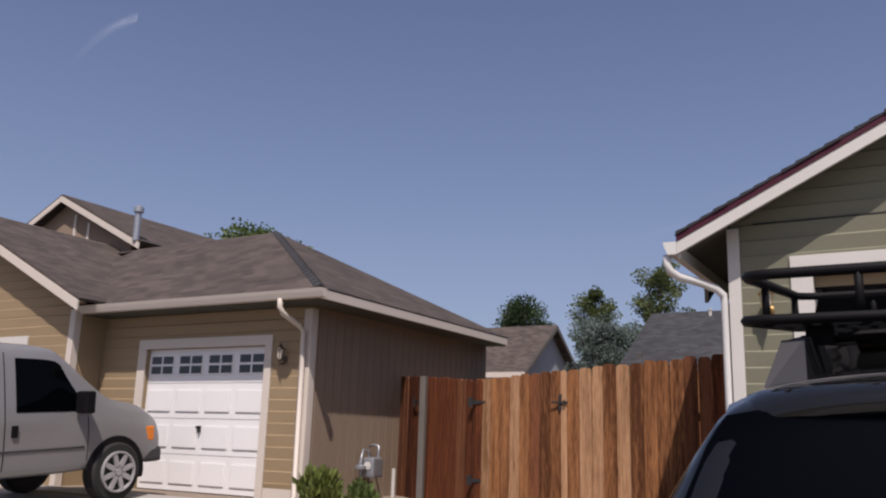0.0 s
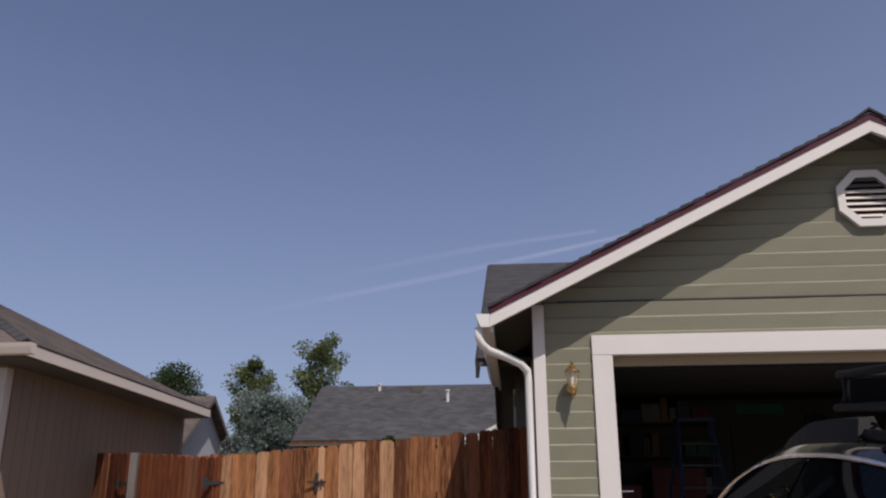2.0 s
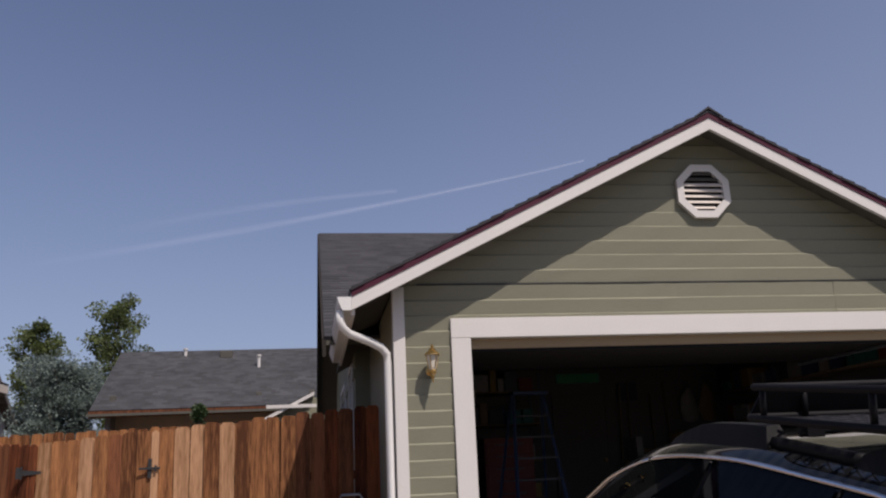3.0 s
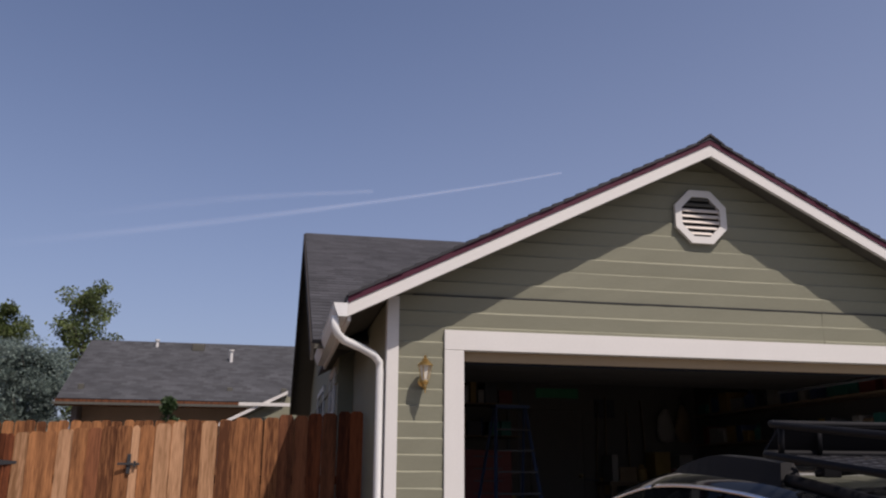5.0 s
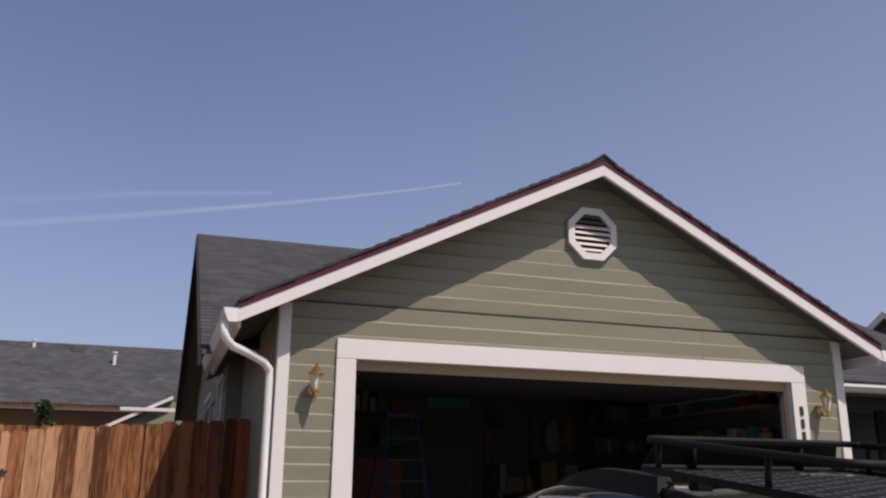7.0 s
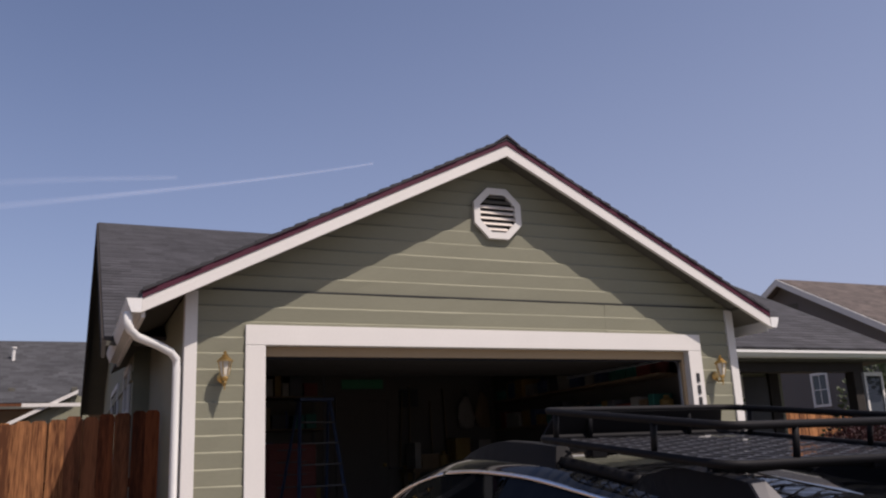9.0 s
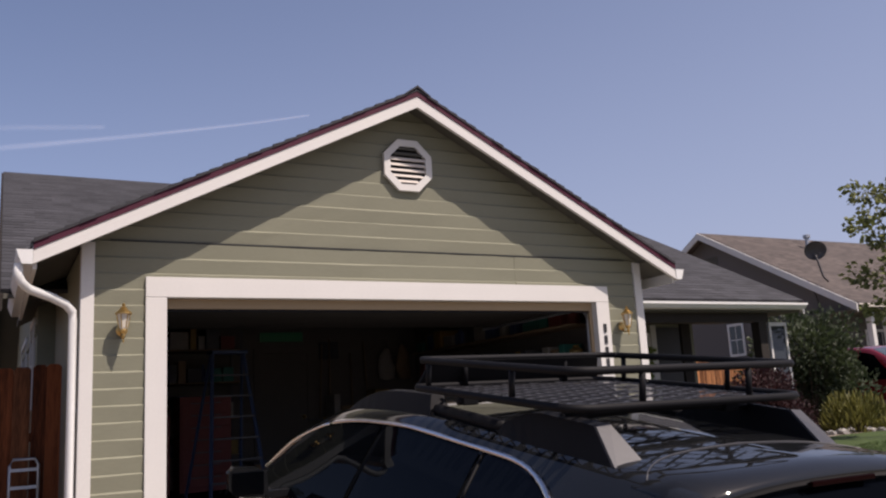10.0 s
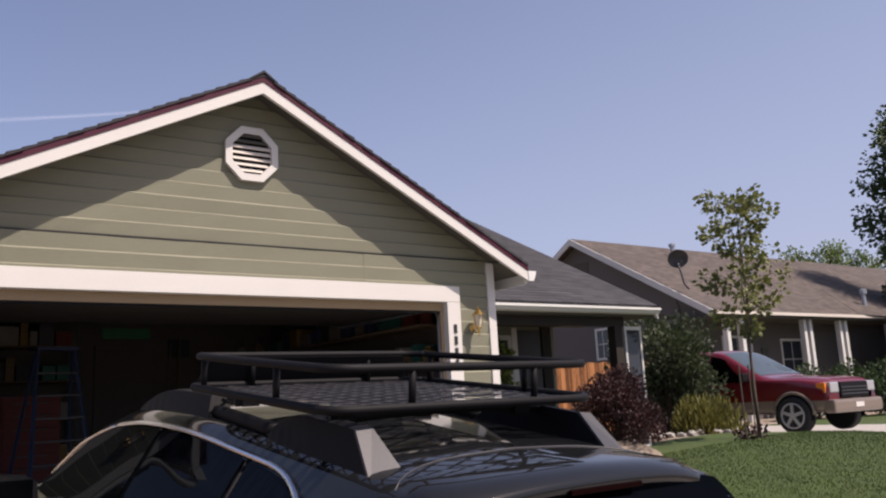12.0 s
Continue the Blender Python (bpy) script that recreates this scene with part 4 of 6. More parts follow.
for sgn in (-1, 1):
    for lo, hi in (((-0.50, 0.66), (-0.50, -0.12)), ((-1.38, -0.57), (-1.38, -0.57)), ((-2.25, -1.46), (-2.15, -1.46))):
        part("side_window", TRK.pane(sgn, lo, hi, lambda y: 1.16, lambda y: float(np.interp(y, TRK.st[:, 0], TRK.st[:, 5])) - 0.06), "glass", truck)
    for y in (-1.5, 1.62):
        part("wheel_arch", arch(bmesh.new(), sgn * 0.99, y, 0.46, sgn), "plastic", truck)
        ring_strip("arch_flare", [(sgn * 1.01, y + 0.47 * math.cos(a), 0.40 + 0.47 * math.sin(a)) for a in (math.pi * k / 12 for k in range(13))], 0.035, "paint_gold", truck, "beige wheel arch flare")
        wheel(truck, sgn * 0.93, y, 0.39, 0.27, sgn, 5)
    part("headlamp", boxes(((sgn * 0.56, 2.27, 0.84), (sgn * 0.9, 2.44, 1.06)), bevel=0.03), "clear_lens", truck)
    part("turn_signal", boxes(((sgn * 0.90, 2.16, 0.84), (sgn * 0.965, 2.36, 1.05)), bevel=0.01), "amber", truck)
    part("door_mirror", boxes(((sgn * 0.98, 0.45, 1.16), (sgn * 1.2, 0.58, 1.36)), bevel=0.03), "plastic", truck)
    part("door_handle", boxes(((sgn * 1.0, -0.4, 1.0), (sgn * 1.025, -0.2, 1.04)), bevel=0.008), "plastic", truck)
part("windscreen", TRK.screen(0.80, -0.20, 0.82, 0.68), "pale_glass", truck, "pale windscreen with the sky's reflection put into its colour")
grille = part("grille", boxes(((-0.55, 2.36, 0.72), (0.55, 2.47, 1.05)), bevel=0.02), "plastic", truck, "black grille")
for z in (0.80, 0.87, 0.94):
    part("grille_bar", boxes(((-0.53, 2.44, z - 0.012), (0.53, 2.485, z + 0.012))), "rail_grey", grille)
part("front_bumper", boxes(((-0.97, 2.28, 0.42), (0.97, 2.54, 0.70)), bevel=0.06), "paint_gold", truck, "beige front bumper")
part("plate_bar", boxes(((-0.16, 2.542, 0.52), (0.16, 2.55, 0.62))), "white", truck, "blank pale plate")

# the silver van
van = thing("van", "silver-grey full-size van on the neighbour's driveway", "van", at=pose(-12.0, -2.15, -0.44, 4.0, 0, 0))
VAN = Shell([
    (-2.80, 0.45, 0.95, 1.05, 0.94, 1.85, 0.84, 1.98),
    (-2.70, 0.42, 1.00, 1.08, 0.99, 1.90, 0.84, 2.03),
    (-1.00, 0.40, 1.00, 1.08, 0.99, 1.91, 0.84, 2.05),
    (0.85, 0.40, 1.00, 1.08, 0.99, 1.90, 0.84, 2.03),
    (1.18, 0.40, 1.00, 1.08, 0.98, 1.80, 0.84, 1.90),
    (1.82, 0.42, 1.00, 1.18, 0.96, 1.34, 0.88, 1.38),
    (2.36, 0.44, 0.99, 1.12, 0.94, 1.23, 0.80, 1.26),
    (2.62, 0.48, 0.97, 1.02, 0.92, 1.13, 0.74, 1.16),
    (2.70, 0.52, 0.94, 0.90, 0.90, 1.00, 0.70, 1.02)])
part("body", VAN.skin(), "paint_silver", van, smooth=True)
for sgn in (-1, 1):
    for lo, hi in (((0.50, 1.60), (0.50, 1.12)), ((-0.95, 0.20), (-0.95, 0.20)), ((-2.4, -1.2), (-2.4, -1.2))):
        part("side_window", VAN.pane(sgn, lo, hi, lambda y: 1.17, lambda y: float(np.interp(y, VAN.st[:, 0], VAN.st[:, 5])) - 0.09), "glass", van, "dark door glass", smooth=True)
    for y in (-1.55, 1.95):
        part("wheel_arch", arch(bmesh.new(), sgn * 0.985, y, 0.45, sgn), "plastic", van)
        wheel(van, sgn * 0.92, y, 0.375, 0.24, sgn, 8)
    mir = part("door_mirror", boxes(((sgn * 1.0, 1.28, 1.14), (sgn * 1.22, 1.42, 1.42)), bevel=0.03), "plastic", van, "black door mirror")
    part("door_handle", boxes(((sgn * 1.0, 0.44, 0.88), (sgn * 1.022, 0.52, 1.02)), bevel=0.008), "plastic", van)
    ring_strip("door_seam", [(sgn * VAN.side(0.36, z, 0.002), 0.36, z) for z in span(0.5, 1.88, 10)], 0.006, "plastic", van)
    ring_strip("door_seam", [(sgn * VAN.side(1.5, z, 0.002), 1.5, z) for z in span(0.55, 1.1, 5)], 0.005, "plastic", van)
    part("turn_signal", boxes(((sgn * 0.90, 2.42, 0.74), (sgn * 0.985, 2.58, 0.94)), bevel=0.02), "amber", van, "amber turn signal")
    ring_strip("body_moulding", [(sgn * VAN.side(y, 0.72, 0.0), y, 0.72) for y in span(-2.7, 1.45, 12)], 0.014, "rail_grey", van)
part("windscreen", VAN.screen(1.76, 1.20, 0.84, 0.72), "glass", van)
part("front_bumper", boxes(((-0.97, 2.45, 0.45), (0.97, 2.74, 0.66)), bevel=0.05), "rail_grey", van, "grey front bumper")


# ---- details of the green house ----
def lantern(x, y, z, parent_label, mat, group=""):
    """A wall lantern: back plate, arm, glass body under a cap, finials."""
    ob = thing("wall_lamp", parent_label, "lamp", at=pose(x, y, z) @ Matrix.Diagonal((1.0, 1.08, 1.0, 1)), group=group)
    part("back_plate", lathe(bmesh.new(), [(0.045, 0.0), (0.05, 0.012), (0.03, 0.022), (0.001, 0.024)], (0, 0, -0.06), "y", 14), mat, ob).scale = (1, -1, 1)
    bm = bmesh.new()
    tube(bm, [(0, 0.0, -0.08), (0, -0.05, -0.13), (0, -0.09, -0.13), (0, -0.115, -0.10), (0, -0.115, -0.06)], 0.010, 8)
    part("arm", bm, mat, ob, smooth=True)
    bm = bmesh.new()
    lathe(bm, [(0.028, -0.06), (0.034, -0.045), (0.055, 0.07)], (0, -0.115, 0.0), "z", 6)
    part("glass", bm, "lamp_glass", ob)
    bm = bmesh.new()
    for k in range(6):
        a = math.pi / 3 * k
        tube(bm, [(0.036 * math.cos(a), -0.115 + 0.036 * math.sin(a), -0.05), (0.058 * math.cos(a), -0.115 + 0.058 * math.sin(a), 0.072)], 0.005, 5)
    part("cage", bm, mat, ob)
    bm = bmesh.new()
    lathe(bm, [(0.072, 0.07), (0.070, 0.08), (0.045, 0.105), (0.028, 0.118), (0.030, 0.13), (0.012, 0.14), (0.016, 0.155), (0.001, 0.17)], (0, -0.115, 0), "z", 12)
    part("cap", bm, mat, ob)
    bm = bmesh.new()
    lathe(bm, [(0.030, -0.06), (0.034, -0.075), (0.014, -0.10), (0.018, -0.12), (0.006, -0.15), (0.008, -0.165), (0.001, -0.18)], (0, -0.115, 0), "z", 12)
    part("tail_finial", bm, mat, ob)
    return ob


lantern(-2.825, -0.021, 1.89, "polished brass carriage lantern on green siding", "brass", "lanterns by the garage door")
lantern(2.80, -0.021, 1.90, "polished brass carriage lantern on green siding", "brass", "lanterns by the garage door")
tl = lantern(-9.63, TY - 0.02, 1.72, "dark bronze wall lantern on tan siding", "bronze")

# octagonal gable vent
vent = thing("gable_vent", "white octagonal louvred vent high on the gable", "vent", at=pose(0.055, -0.021, 3.585) @ Matrix.Diagonal((1.17, 1, 1.17, 1)))


def octagon(r):
    return [(r * math.cos(radians(22.5 + 45 * k)), r * math.sin(radians(22.5 + 45 * k))) for k in range(8)]


bm = bmesh.new()
o, i_ = octagon(0.262), octagon(0.195)
for k in range(8):
    j = (k + 1) % 8
    prism(bm, [(o[k][0], 0, o[k][1]), (o[j][0], 0, o[j][1]), (i_[j][0], 0, i_[j][1]), (i_[k][0], 0, i_[k][1])], (0, -0.045, 0))
bmesh.ops.remove_doubles(bm, verts=bm.verts[:], dist=1e-5)
part("frame", bm, "white", vent)
part("backing", prism(bmesh.new(), [(x, -0.004, z) for x, z in octagon(0.2)], (0, -0.003, 0)), "plastic", vent)
for k in range(7):
    z = -0.155 + k * 0.052
    w = min(0.18, 0.255 - abs(z))
    bm = bmesh.new()
    prism(bm, [(-w, -0.008, z + 0.02), (-w, -0.040, z - 0.012), (-w, -0.044, z - 0.006), (-w, -0.012, z + 0.026)], (2 * w, 0, 0))
    part("slat", bm, "soffit" if k > 4 else "cream", vent)

# number plate strip on the casing as plain bars
bars = thing("number_sign", "four dark bars down the white door casing", "sign", at=pose(2.535, -0.044, 1.62))
for k in range(4):
    part("bar", boxes(((-0.022, -0.008, 0.15 - k * 0.135), (0.022, 0.0, 0.25 - k * 0.135)), bevel=0.003), "black_iron", bars)

# overhead garage door, rolled up under the ceiling
gdoor = thing("garage_door", "sectional garage door rolled up overhead, coloured dark as shaded", "garage door")
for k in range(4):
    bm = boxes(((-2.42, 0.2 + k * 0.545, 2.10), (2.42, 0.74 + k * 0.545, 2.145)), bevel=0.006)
    part("door_section", bm, "shade_board", gdoor)
part("bottom_seal", boxes(((-2.42, 0.175, 2.06), (2.42, 0.199, 2.15))), "cream", gdoor, "beige bottom edge")
for x in (-2.45, 2.45):
    bm = bmesh.new()
    tube(bm, [(x, 0.17, 0.0), (x, 0.17, 1.95), (x, 0.22, 2.04), (x, 0.32, 2.08), (x, 2.6, 2.09)], 0.02, 6)
    part("track", bm, "metal_grey", gdoor)

# ---- inside the garage ----
rng = random.Random(7)
PAL = [(0.13, 0.025, 0.02), (0.03, 0.05, 0.11), (0.20, 0.19, 0.17), (0.015, 0.11, 0.09), (0.15, 0.10, 0.055), (0.025, 0.025, 0.03), (0.19, 0.12, 0.03), (0.06, 0.06, 0.065)]
GOODS = [material(f"box_colour_{'abcdefgh'[k]}", c, 0.7, vary=0.15, bump=0.05) for k, c in enumerate(PAL)]
WOOD = material("raw_shelf_board", (0.13, 0.09, 0.055), 0.8, vary=0.25, scale=5, bump=0.2, stretch=(1, 3, 3))


def shelf_unit(x0, x1, y0, y1, levels, name="shelf_unit", label="metal shelving stacked with boxes in the garage"):
    ob = thing(name, label, "shelf")
    for x in (x0, x1 - 0.03):
        for y in (y0, y1 - 0.03):
            part("upright", boxes(((x, y, 0), (x + 0.03, y + 0.03, levels[-1] + 0.3))), GOODS[7], ob)
    for z in levels:
        part("shelf_board", boxes(((x0, y0, z - 0.02), (x1, y1, z))), WOOD, ob)
    return ob


def box_row(x0, x1, y0, y1, z, low=0.12, high=0.34, along="x"):
    p = x0 if along == "x" else y0
    end = x1 if along == "x" else y1
    while p < end - 0.12:
        w, h = rng.uniform(0.10, 0.36), rng.uniform(low, high)
        w = min(w, end - p)
        mat = rng.choice(GOODS)
        if along == "x":
            bm = boxes(((p, y0 + 0.04, z), (p + w - 0.02, y1 - rng.uniform(0.03, 0.1), z + h)), bevel=0.008)
        else:
            bm = boxes(((x0 + rng.uniform(0.02, 0.08), p, z), (x1, p + w - 0.02, z + h)), bevel=0.008)
        if rng.random() < 0.3:
            r = min(w, 0.2) / 2 - 0.012
            bm.free()
            cx, cy = ((p + w / 2), (y0 + y1) / 2) if along == "x" else ((x0 + x1) / 2, p + w / 2)
            bm = lathe(bmesh.new(), [(r, 0), (r, h * 0.7), (r * 0.45, h * 0.85), (r * 0.45, h)], (cx, cy, z + 0.001), "z", 14)
            tagged(part("jar", bm, mat), "plastic storage jar on a garage shelf", "jar", "goods on the garage shelves")
        else:
            ob = tagged(part("storage_box", bm, mat), "storage box packed on a garage shelf", "box", "goods on the garage shelves")
        p += w


shelf_unit(-2.9, -0.35, 5.3, 5.95, [0.5, 1.05, 1.6, 2.1])
for z in (0.5, 1.05, 1.6, 2.1):
    box_row(-2.85, -0.4, 5.32, 5.93, z + 0.001, 0.18, 0.38)
inner_door = thing("door_1", "plain off-white inner door in the garage back wall", "door", at=pose(0.1, 5.985, 0.0), kind="structure")
part("door_leaf", boxes(((0.0, -0.02, 0.01), (0.82, 0.01, 2.05)), bevel=0.004), "plaster", inner_door)
part("door_frame", boxes(((-0.09, -0.03, 0.0), (0.0, 0.012, 2.06)), ((0.82, -0.03, 0.0), (0.91, 0.012, 2.06)), ((-0.09, -0.03, 2.06), (0.91, 0.012, 2.15))), "plaster", inner_door)
part("knob", lathe(bmesh.new(), [(0.012, 0), (0.012, 0.03), (0.03, 0.045), (0.028, 0.07), (0.001, 0.075)], (0.75, -0.09, 1.0), "y", 12), "brass", inner_door)
green_paint = material("green_sign_enamel", (0.01, 0.17, 0.07), 0.4, vary=0.05, bump=0.0)
tagged(part("wall_sign", boxes(((0.12, 5.96, 2.26), (0.86, 5.985, 2.42)), bevel=0.004), green_paint), "small plain green sign above the inner door", "sign")
tagged(part("picture_frame", boxes(((1.15, 5.96, 1.95), (1.5, 5.985, 2.25)), bevel=0.006), GOODS[5]), "small dark framed panel on the garage wall", "picture")
# workbench along the back with a cabinet
bench = thing("workbench", "wooden workbench against the garage back wall", "workbench")
part("bench_top", boxes(((1.1, 5.3, 0.86), (2.95, 5.95, 0.92)), bevel=0.006), WOOD, bench)
for x in (1.14, 2.82):
    for y in (5.34, 5.84):
        part("leg", boxes(((x, y, 0), (x + 0.08, y + 0.08, 0.86))), WOOD, bench)
box_row(1.2, 2.9, 5.4, 5.9, 0.921, 0.15, 0.5)
# red tool cabinet with drawers
cab = thing("tool_cabinet", "dark red steel tool cabinet with drawers in the garage", "tool cabinet")
part("body", boxes(((-1.55, 4.05, 0.08), (-0.85, 4.5, 1.35)), bevel=0.01), GOODS[0], cab)
for k in range(7):
    dr = part("drawer", boxes(((-1.52, 4.03, 0.14 + k * 0.165), (-0.88, 4.049, 0.29 + k * 0.165)), bevel=0.004), GOODS[0], cab)
    part("handle", boxes(((-1.4, 4.012, 0.262 + k * 0.165), (-1.0, 4.03, 0.276 + k * 0.165))), GOODS[7], dr, "grey drawer pull")
for x in (-1.48, -0.92):
    for y in (4.12, 4.43):
        bm = bmesh.new()
        lathe(bm, [(0.001, -0.02), (0.04, -0.02), (0.04, 0.02), (0.001, 0.02)], (x, y, 0.04), "x", 12)
        part("caster", bm, "rubber", cab)
# stepladder
ladder = thing("stepladder", "open blue and grey stepladder in the garage", "ladder", at=pose(-1.12, 3.1, 0, 0, 0, 8))
for x in (-0.30, 0.30):
    bm = bmesh.new()
    tube(bm, [(x * 1.25, -0.35, 0.0), (x * 0.7, 0, 1.85)], 0.025, 4)
    part("rail", bm, GOODS[1], ladder)
    bm = bmesh.new()
    tube(bm, [(x * 1.25, 0.55, 0.0), (x * 0.7, 0.05, 1.85)], 0.02, 4)
    part("rear_rail", bm, GOODS[1], ladder)
for k in range(6):
    f = (k + 1) / 7
    w = 0.375 + (0.21 - 0.375) * f
    part("step", boxes(((-w, -0.35 * (1 - f) - 0.05, 1.85 * f - 0.02), (w, -0.35 * (1 - f) + 0.05, 1.85 * f))), GOODS[7], ladder)
part("top_cap", boxes(((-0.24, -0.08, 1.85), (0.24, 0.12, 1.89)), bevel=0.006), GOODS[1], ladder)
chest = thing("tool_chest", "red steel tool chest on castors in the garage", "tool chest", at=pose(-2.2, 3.6, 0))
part("cabinet", boxes(((-0.4, -0.25, 0.12), (0.4, 0.25, 1.1)), bevel=0.01), GOODS[0], chest)
for k in range(5):
    dr = part("drawer", boxes(((-0.37, -0.262, 0.18 + k * 0.18), (0.37, -0.251, 0.34 + k * 0.18)), bevel=0.004), GOODS[0], chest)
    part("handle", boxes(((-0.3, -0.275, 0.30 + k * 0.18), (0.3, -0.262, 0.315 + k * 0.18))), "chrome", dr)
for x in (-0.33, 0.33):
    for y in (-0.18, 0.18):
        part("castor", lathe(bmesh.new(), [(0.055, -0.02), (0.06, 0), (0.055, 0.02)], (x, y, 0.06), "x", 12), "rubber", chest)
# tools hanging on the back wall and bags on hooks
for k, (x, h, head) in enumerate(((1.12, 1.25, "rake"), (1.3, 1.35, "broom"), (1.72, 1.1, "rake"), (2.02, 1.3, "broom"))):
    tool = thing("garden_tool", "long-handled " + head + " hung on the garage back wall", head, at=pose(x, 5.93, 0.95, 0, 3 - k * 2, 0), group="tools on the garage wall")
    part("handle", tube(bmesh.new(), [(0, 0, 0), (0, 0, h)], 0.016, 8), WOOD, tool, smooth=True)
    if head == "rake":
        part("head", boxes(((-0.2, -0.012, -0.03), (0.2, 0.012, 0.0)), *[((-0.19 + i * 0.046, -0.05, -0.026), (-0.182 + i * 0.046, -0.012, -0.012)) for i in range(9)]), GOODS[7], tool)
    else:
        part("head", boxes(((-0.16, -0.03, -0.24), (0.16, 0.03, -0.06)), ((-0.13, -0.022, -0.06), (0.13, 0.022, 0.02)), bevel=0.006), GOODS[6], tool)
for k, (x, w, h, g) in enumerate(((2.35, 0.34, 0.55, 2), (2.68, 0.30, 0.62, 4))):
    bag = thing("hanging_bag", "soft cloth bag hanging on the garage back wall", "bag", at=pose(x, 5.86, 1.55), group="bags on the garage wall")
    body = lathe(bmesh.new(), [(0.02, 0.0), (w * 0.42, 0.03), (w * 0.5, h * 0.35), (w * 0.36, h * 0.75), (w * 0.14, h), (0.01, h + 0.01)], (0, 0, 0), "z", 16)
    for v in body.verts:
        v.co.y *= 0.42
        v.co.x += 0.02 * math.sin(v.co.z * 14 + k)
    part("sack", body, GOODS[g], bag, smooth=True)
    part("strap", tube(bmesh.new(), [(-0.06, 0, h - 0.05), (-0.02, 0.03, h + 0.15), (0.02, 0.03, h + 0.15), (0.06, 0, h - 0.05)], 0.008, 6), GOODS[5], bag)
# long shelves on the right-hand wall
for z in (1.96, 1.5, 0.95):
    sh = tagged(part("wall_shelf", boxes(((2.55, 0.7, z - 0.025), (2.98, 5.2, z))), WOOD), "long raw wood shelf fixed along the garage wall", "shelf", "shelves on the garage wall")
    box_row(2.58, 2.96, 0.75, 5.15, z + 0.001, 0.14, 0.30, along="y")
# refrigerator-like cabinet and bins on the floor
tall = thing("storage_cabinet", "tall dark storage cabinet inside the garage", "cabinet", at=pose(1.7, 5.0, 0.0))
part("body", boxes(((-0.35, -0.1, 0.0), (0.35, 0.2, 0.86)), bevel=0.01), GOODS[7], tall)
for sgn in (-1, 1):
    part("door", boxes(((sgn * 0.01, -0.118, 0.03), (sgn * 0.335, -0.101, 0.83)), bevel=0.004), GOODS[7], tall)
for k, (x, y) in enumerate(((-2.5, 2.2), (-0.2, 4.6), (0.9, 4.4), (2.2, 3.2), (2.2, 2.3))):
    tb = thing("storage_bin", "lidded plastic storage bin on the garage floor", "bin", at=pose(x, y, 0, 0, 0, rng.uniform(-12, 12)), group="bins on the garage floor")
    part("tub", boxes(((-0.26, -0.2, 0), (0.26, 0.2, 0.36)), bevel=0.03), GOODS[(k * 3 + 1) % 8], tb)
    part("lid", boxes(((-0.28, -0.22, 0.362), (0.28, 0.22, 0.4)), bevel=0.01), GOODS[(k * 3 + 2) % 8], tb)

# ---- siding boards on the green front ----
EXPO, TOPLINE = 0.146, 2.645


def boards(parent, spans_for, z_low, z_high, y, mat, expo=EXPO, top=TOPLINE, name="siding_board"):
    k0 = math.floor((z_low - top) / expo)
    k = k0
    while top + k * expo < z_high:
        z0, z1 = top + k * expo, top + (k + 1) * expo
        if k == 0:
            z0 += 0.012
        for x0, x1, c0, c1 in spans_for(max(z0, z_low), z1):
            bm = bmesh.new()
            lap_board(bm, x0, x1, max(z0, z_low), z1, y, c0, c1)
            part(name, bm, mat, parent)
        k += 1


def front_spans(z0, z1):
    out = []
    if z1 < 2.33:
        out += [(-3.053, -2.628, None, None), (2.628, 3.053, None, None)]
    elif z0 < 2.60:
        cut = 1.35 if int(z0 * 1000) % 2 else -0.6
        out += [(-3.053, cut, None, None), (cut + 0.003, 3.053, None, None)]
    else:
        (_, fl), (_, fr) = SIDES[-1], SIDES[1]
        a, b = PEAK - 0.06 - z0, PEAK - 0.06 - z1
        if b > 0.0:
            out.append((max(-3.053, RIDGE - a / fl), min(3.053, RIDGE + a / fr), max(-3.053, RIDGE - b / fl), min(3.053, RIDGE + b / fr)))
        elif a > 0.03:
            out.append((RIDGE - a / fl, RIDGE + a / fr, RIDGE - 0.005, RIDGE + 0.005))
    return out


boards(house, front_spans, 0.0, 4.1, -0.001, "green")

# ---- side windows, porch and entry of the green house ----
def window(parent, at, w, h, name="window", mat="white", bars=(1, 1), glass="window"):
    """A framed window facing -y at the origin of its pose; sill, frame, panes."""
    ob = part(name, boxes(((-w / 2 - 0.08, -0.03, -h / 2 - 0.08), (-w / 2, 0.0, h / 2 + 0.08)), ((w / 2, -0.03, -h / 2 - 0.08), (w / 2 + 0.08, 0.0, h / 2 + 0.08)), ((-w / 2, -0.03, h / 2), (w / 2, 0.0, h / 2 + 0.08)), ((-w / 2, -0.03, -h / 2 - 0.08), (w / 2, 0.0, -h / 2))), mat, parent)
    ob.matrix_local = at
    nx, nz = bars
    for i in range(nx):
        for j in range(nz):
            x0, x1 = -w / 2 + w * i / nx + 0.012, -w / 2 + w * (i + 1) / nx - 0.012
            z0, z1 = -h / 2 + h * j / nz + 0.012, -h / 2 + h * (j + 1) / nz - 0.012
            part("pane", boxes(((x0, -0.012, z0), (x1, -0.006, z1))), glass, ob)
    part("sash", boxes(((-w / 2, -0.018, -0.012), (w / 2, -0.005, 0.012)), ((-0.012, -0.0175, -h / 2), (0.012, -0.0055, h / 2))), mat, ob)
    return ob


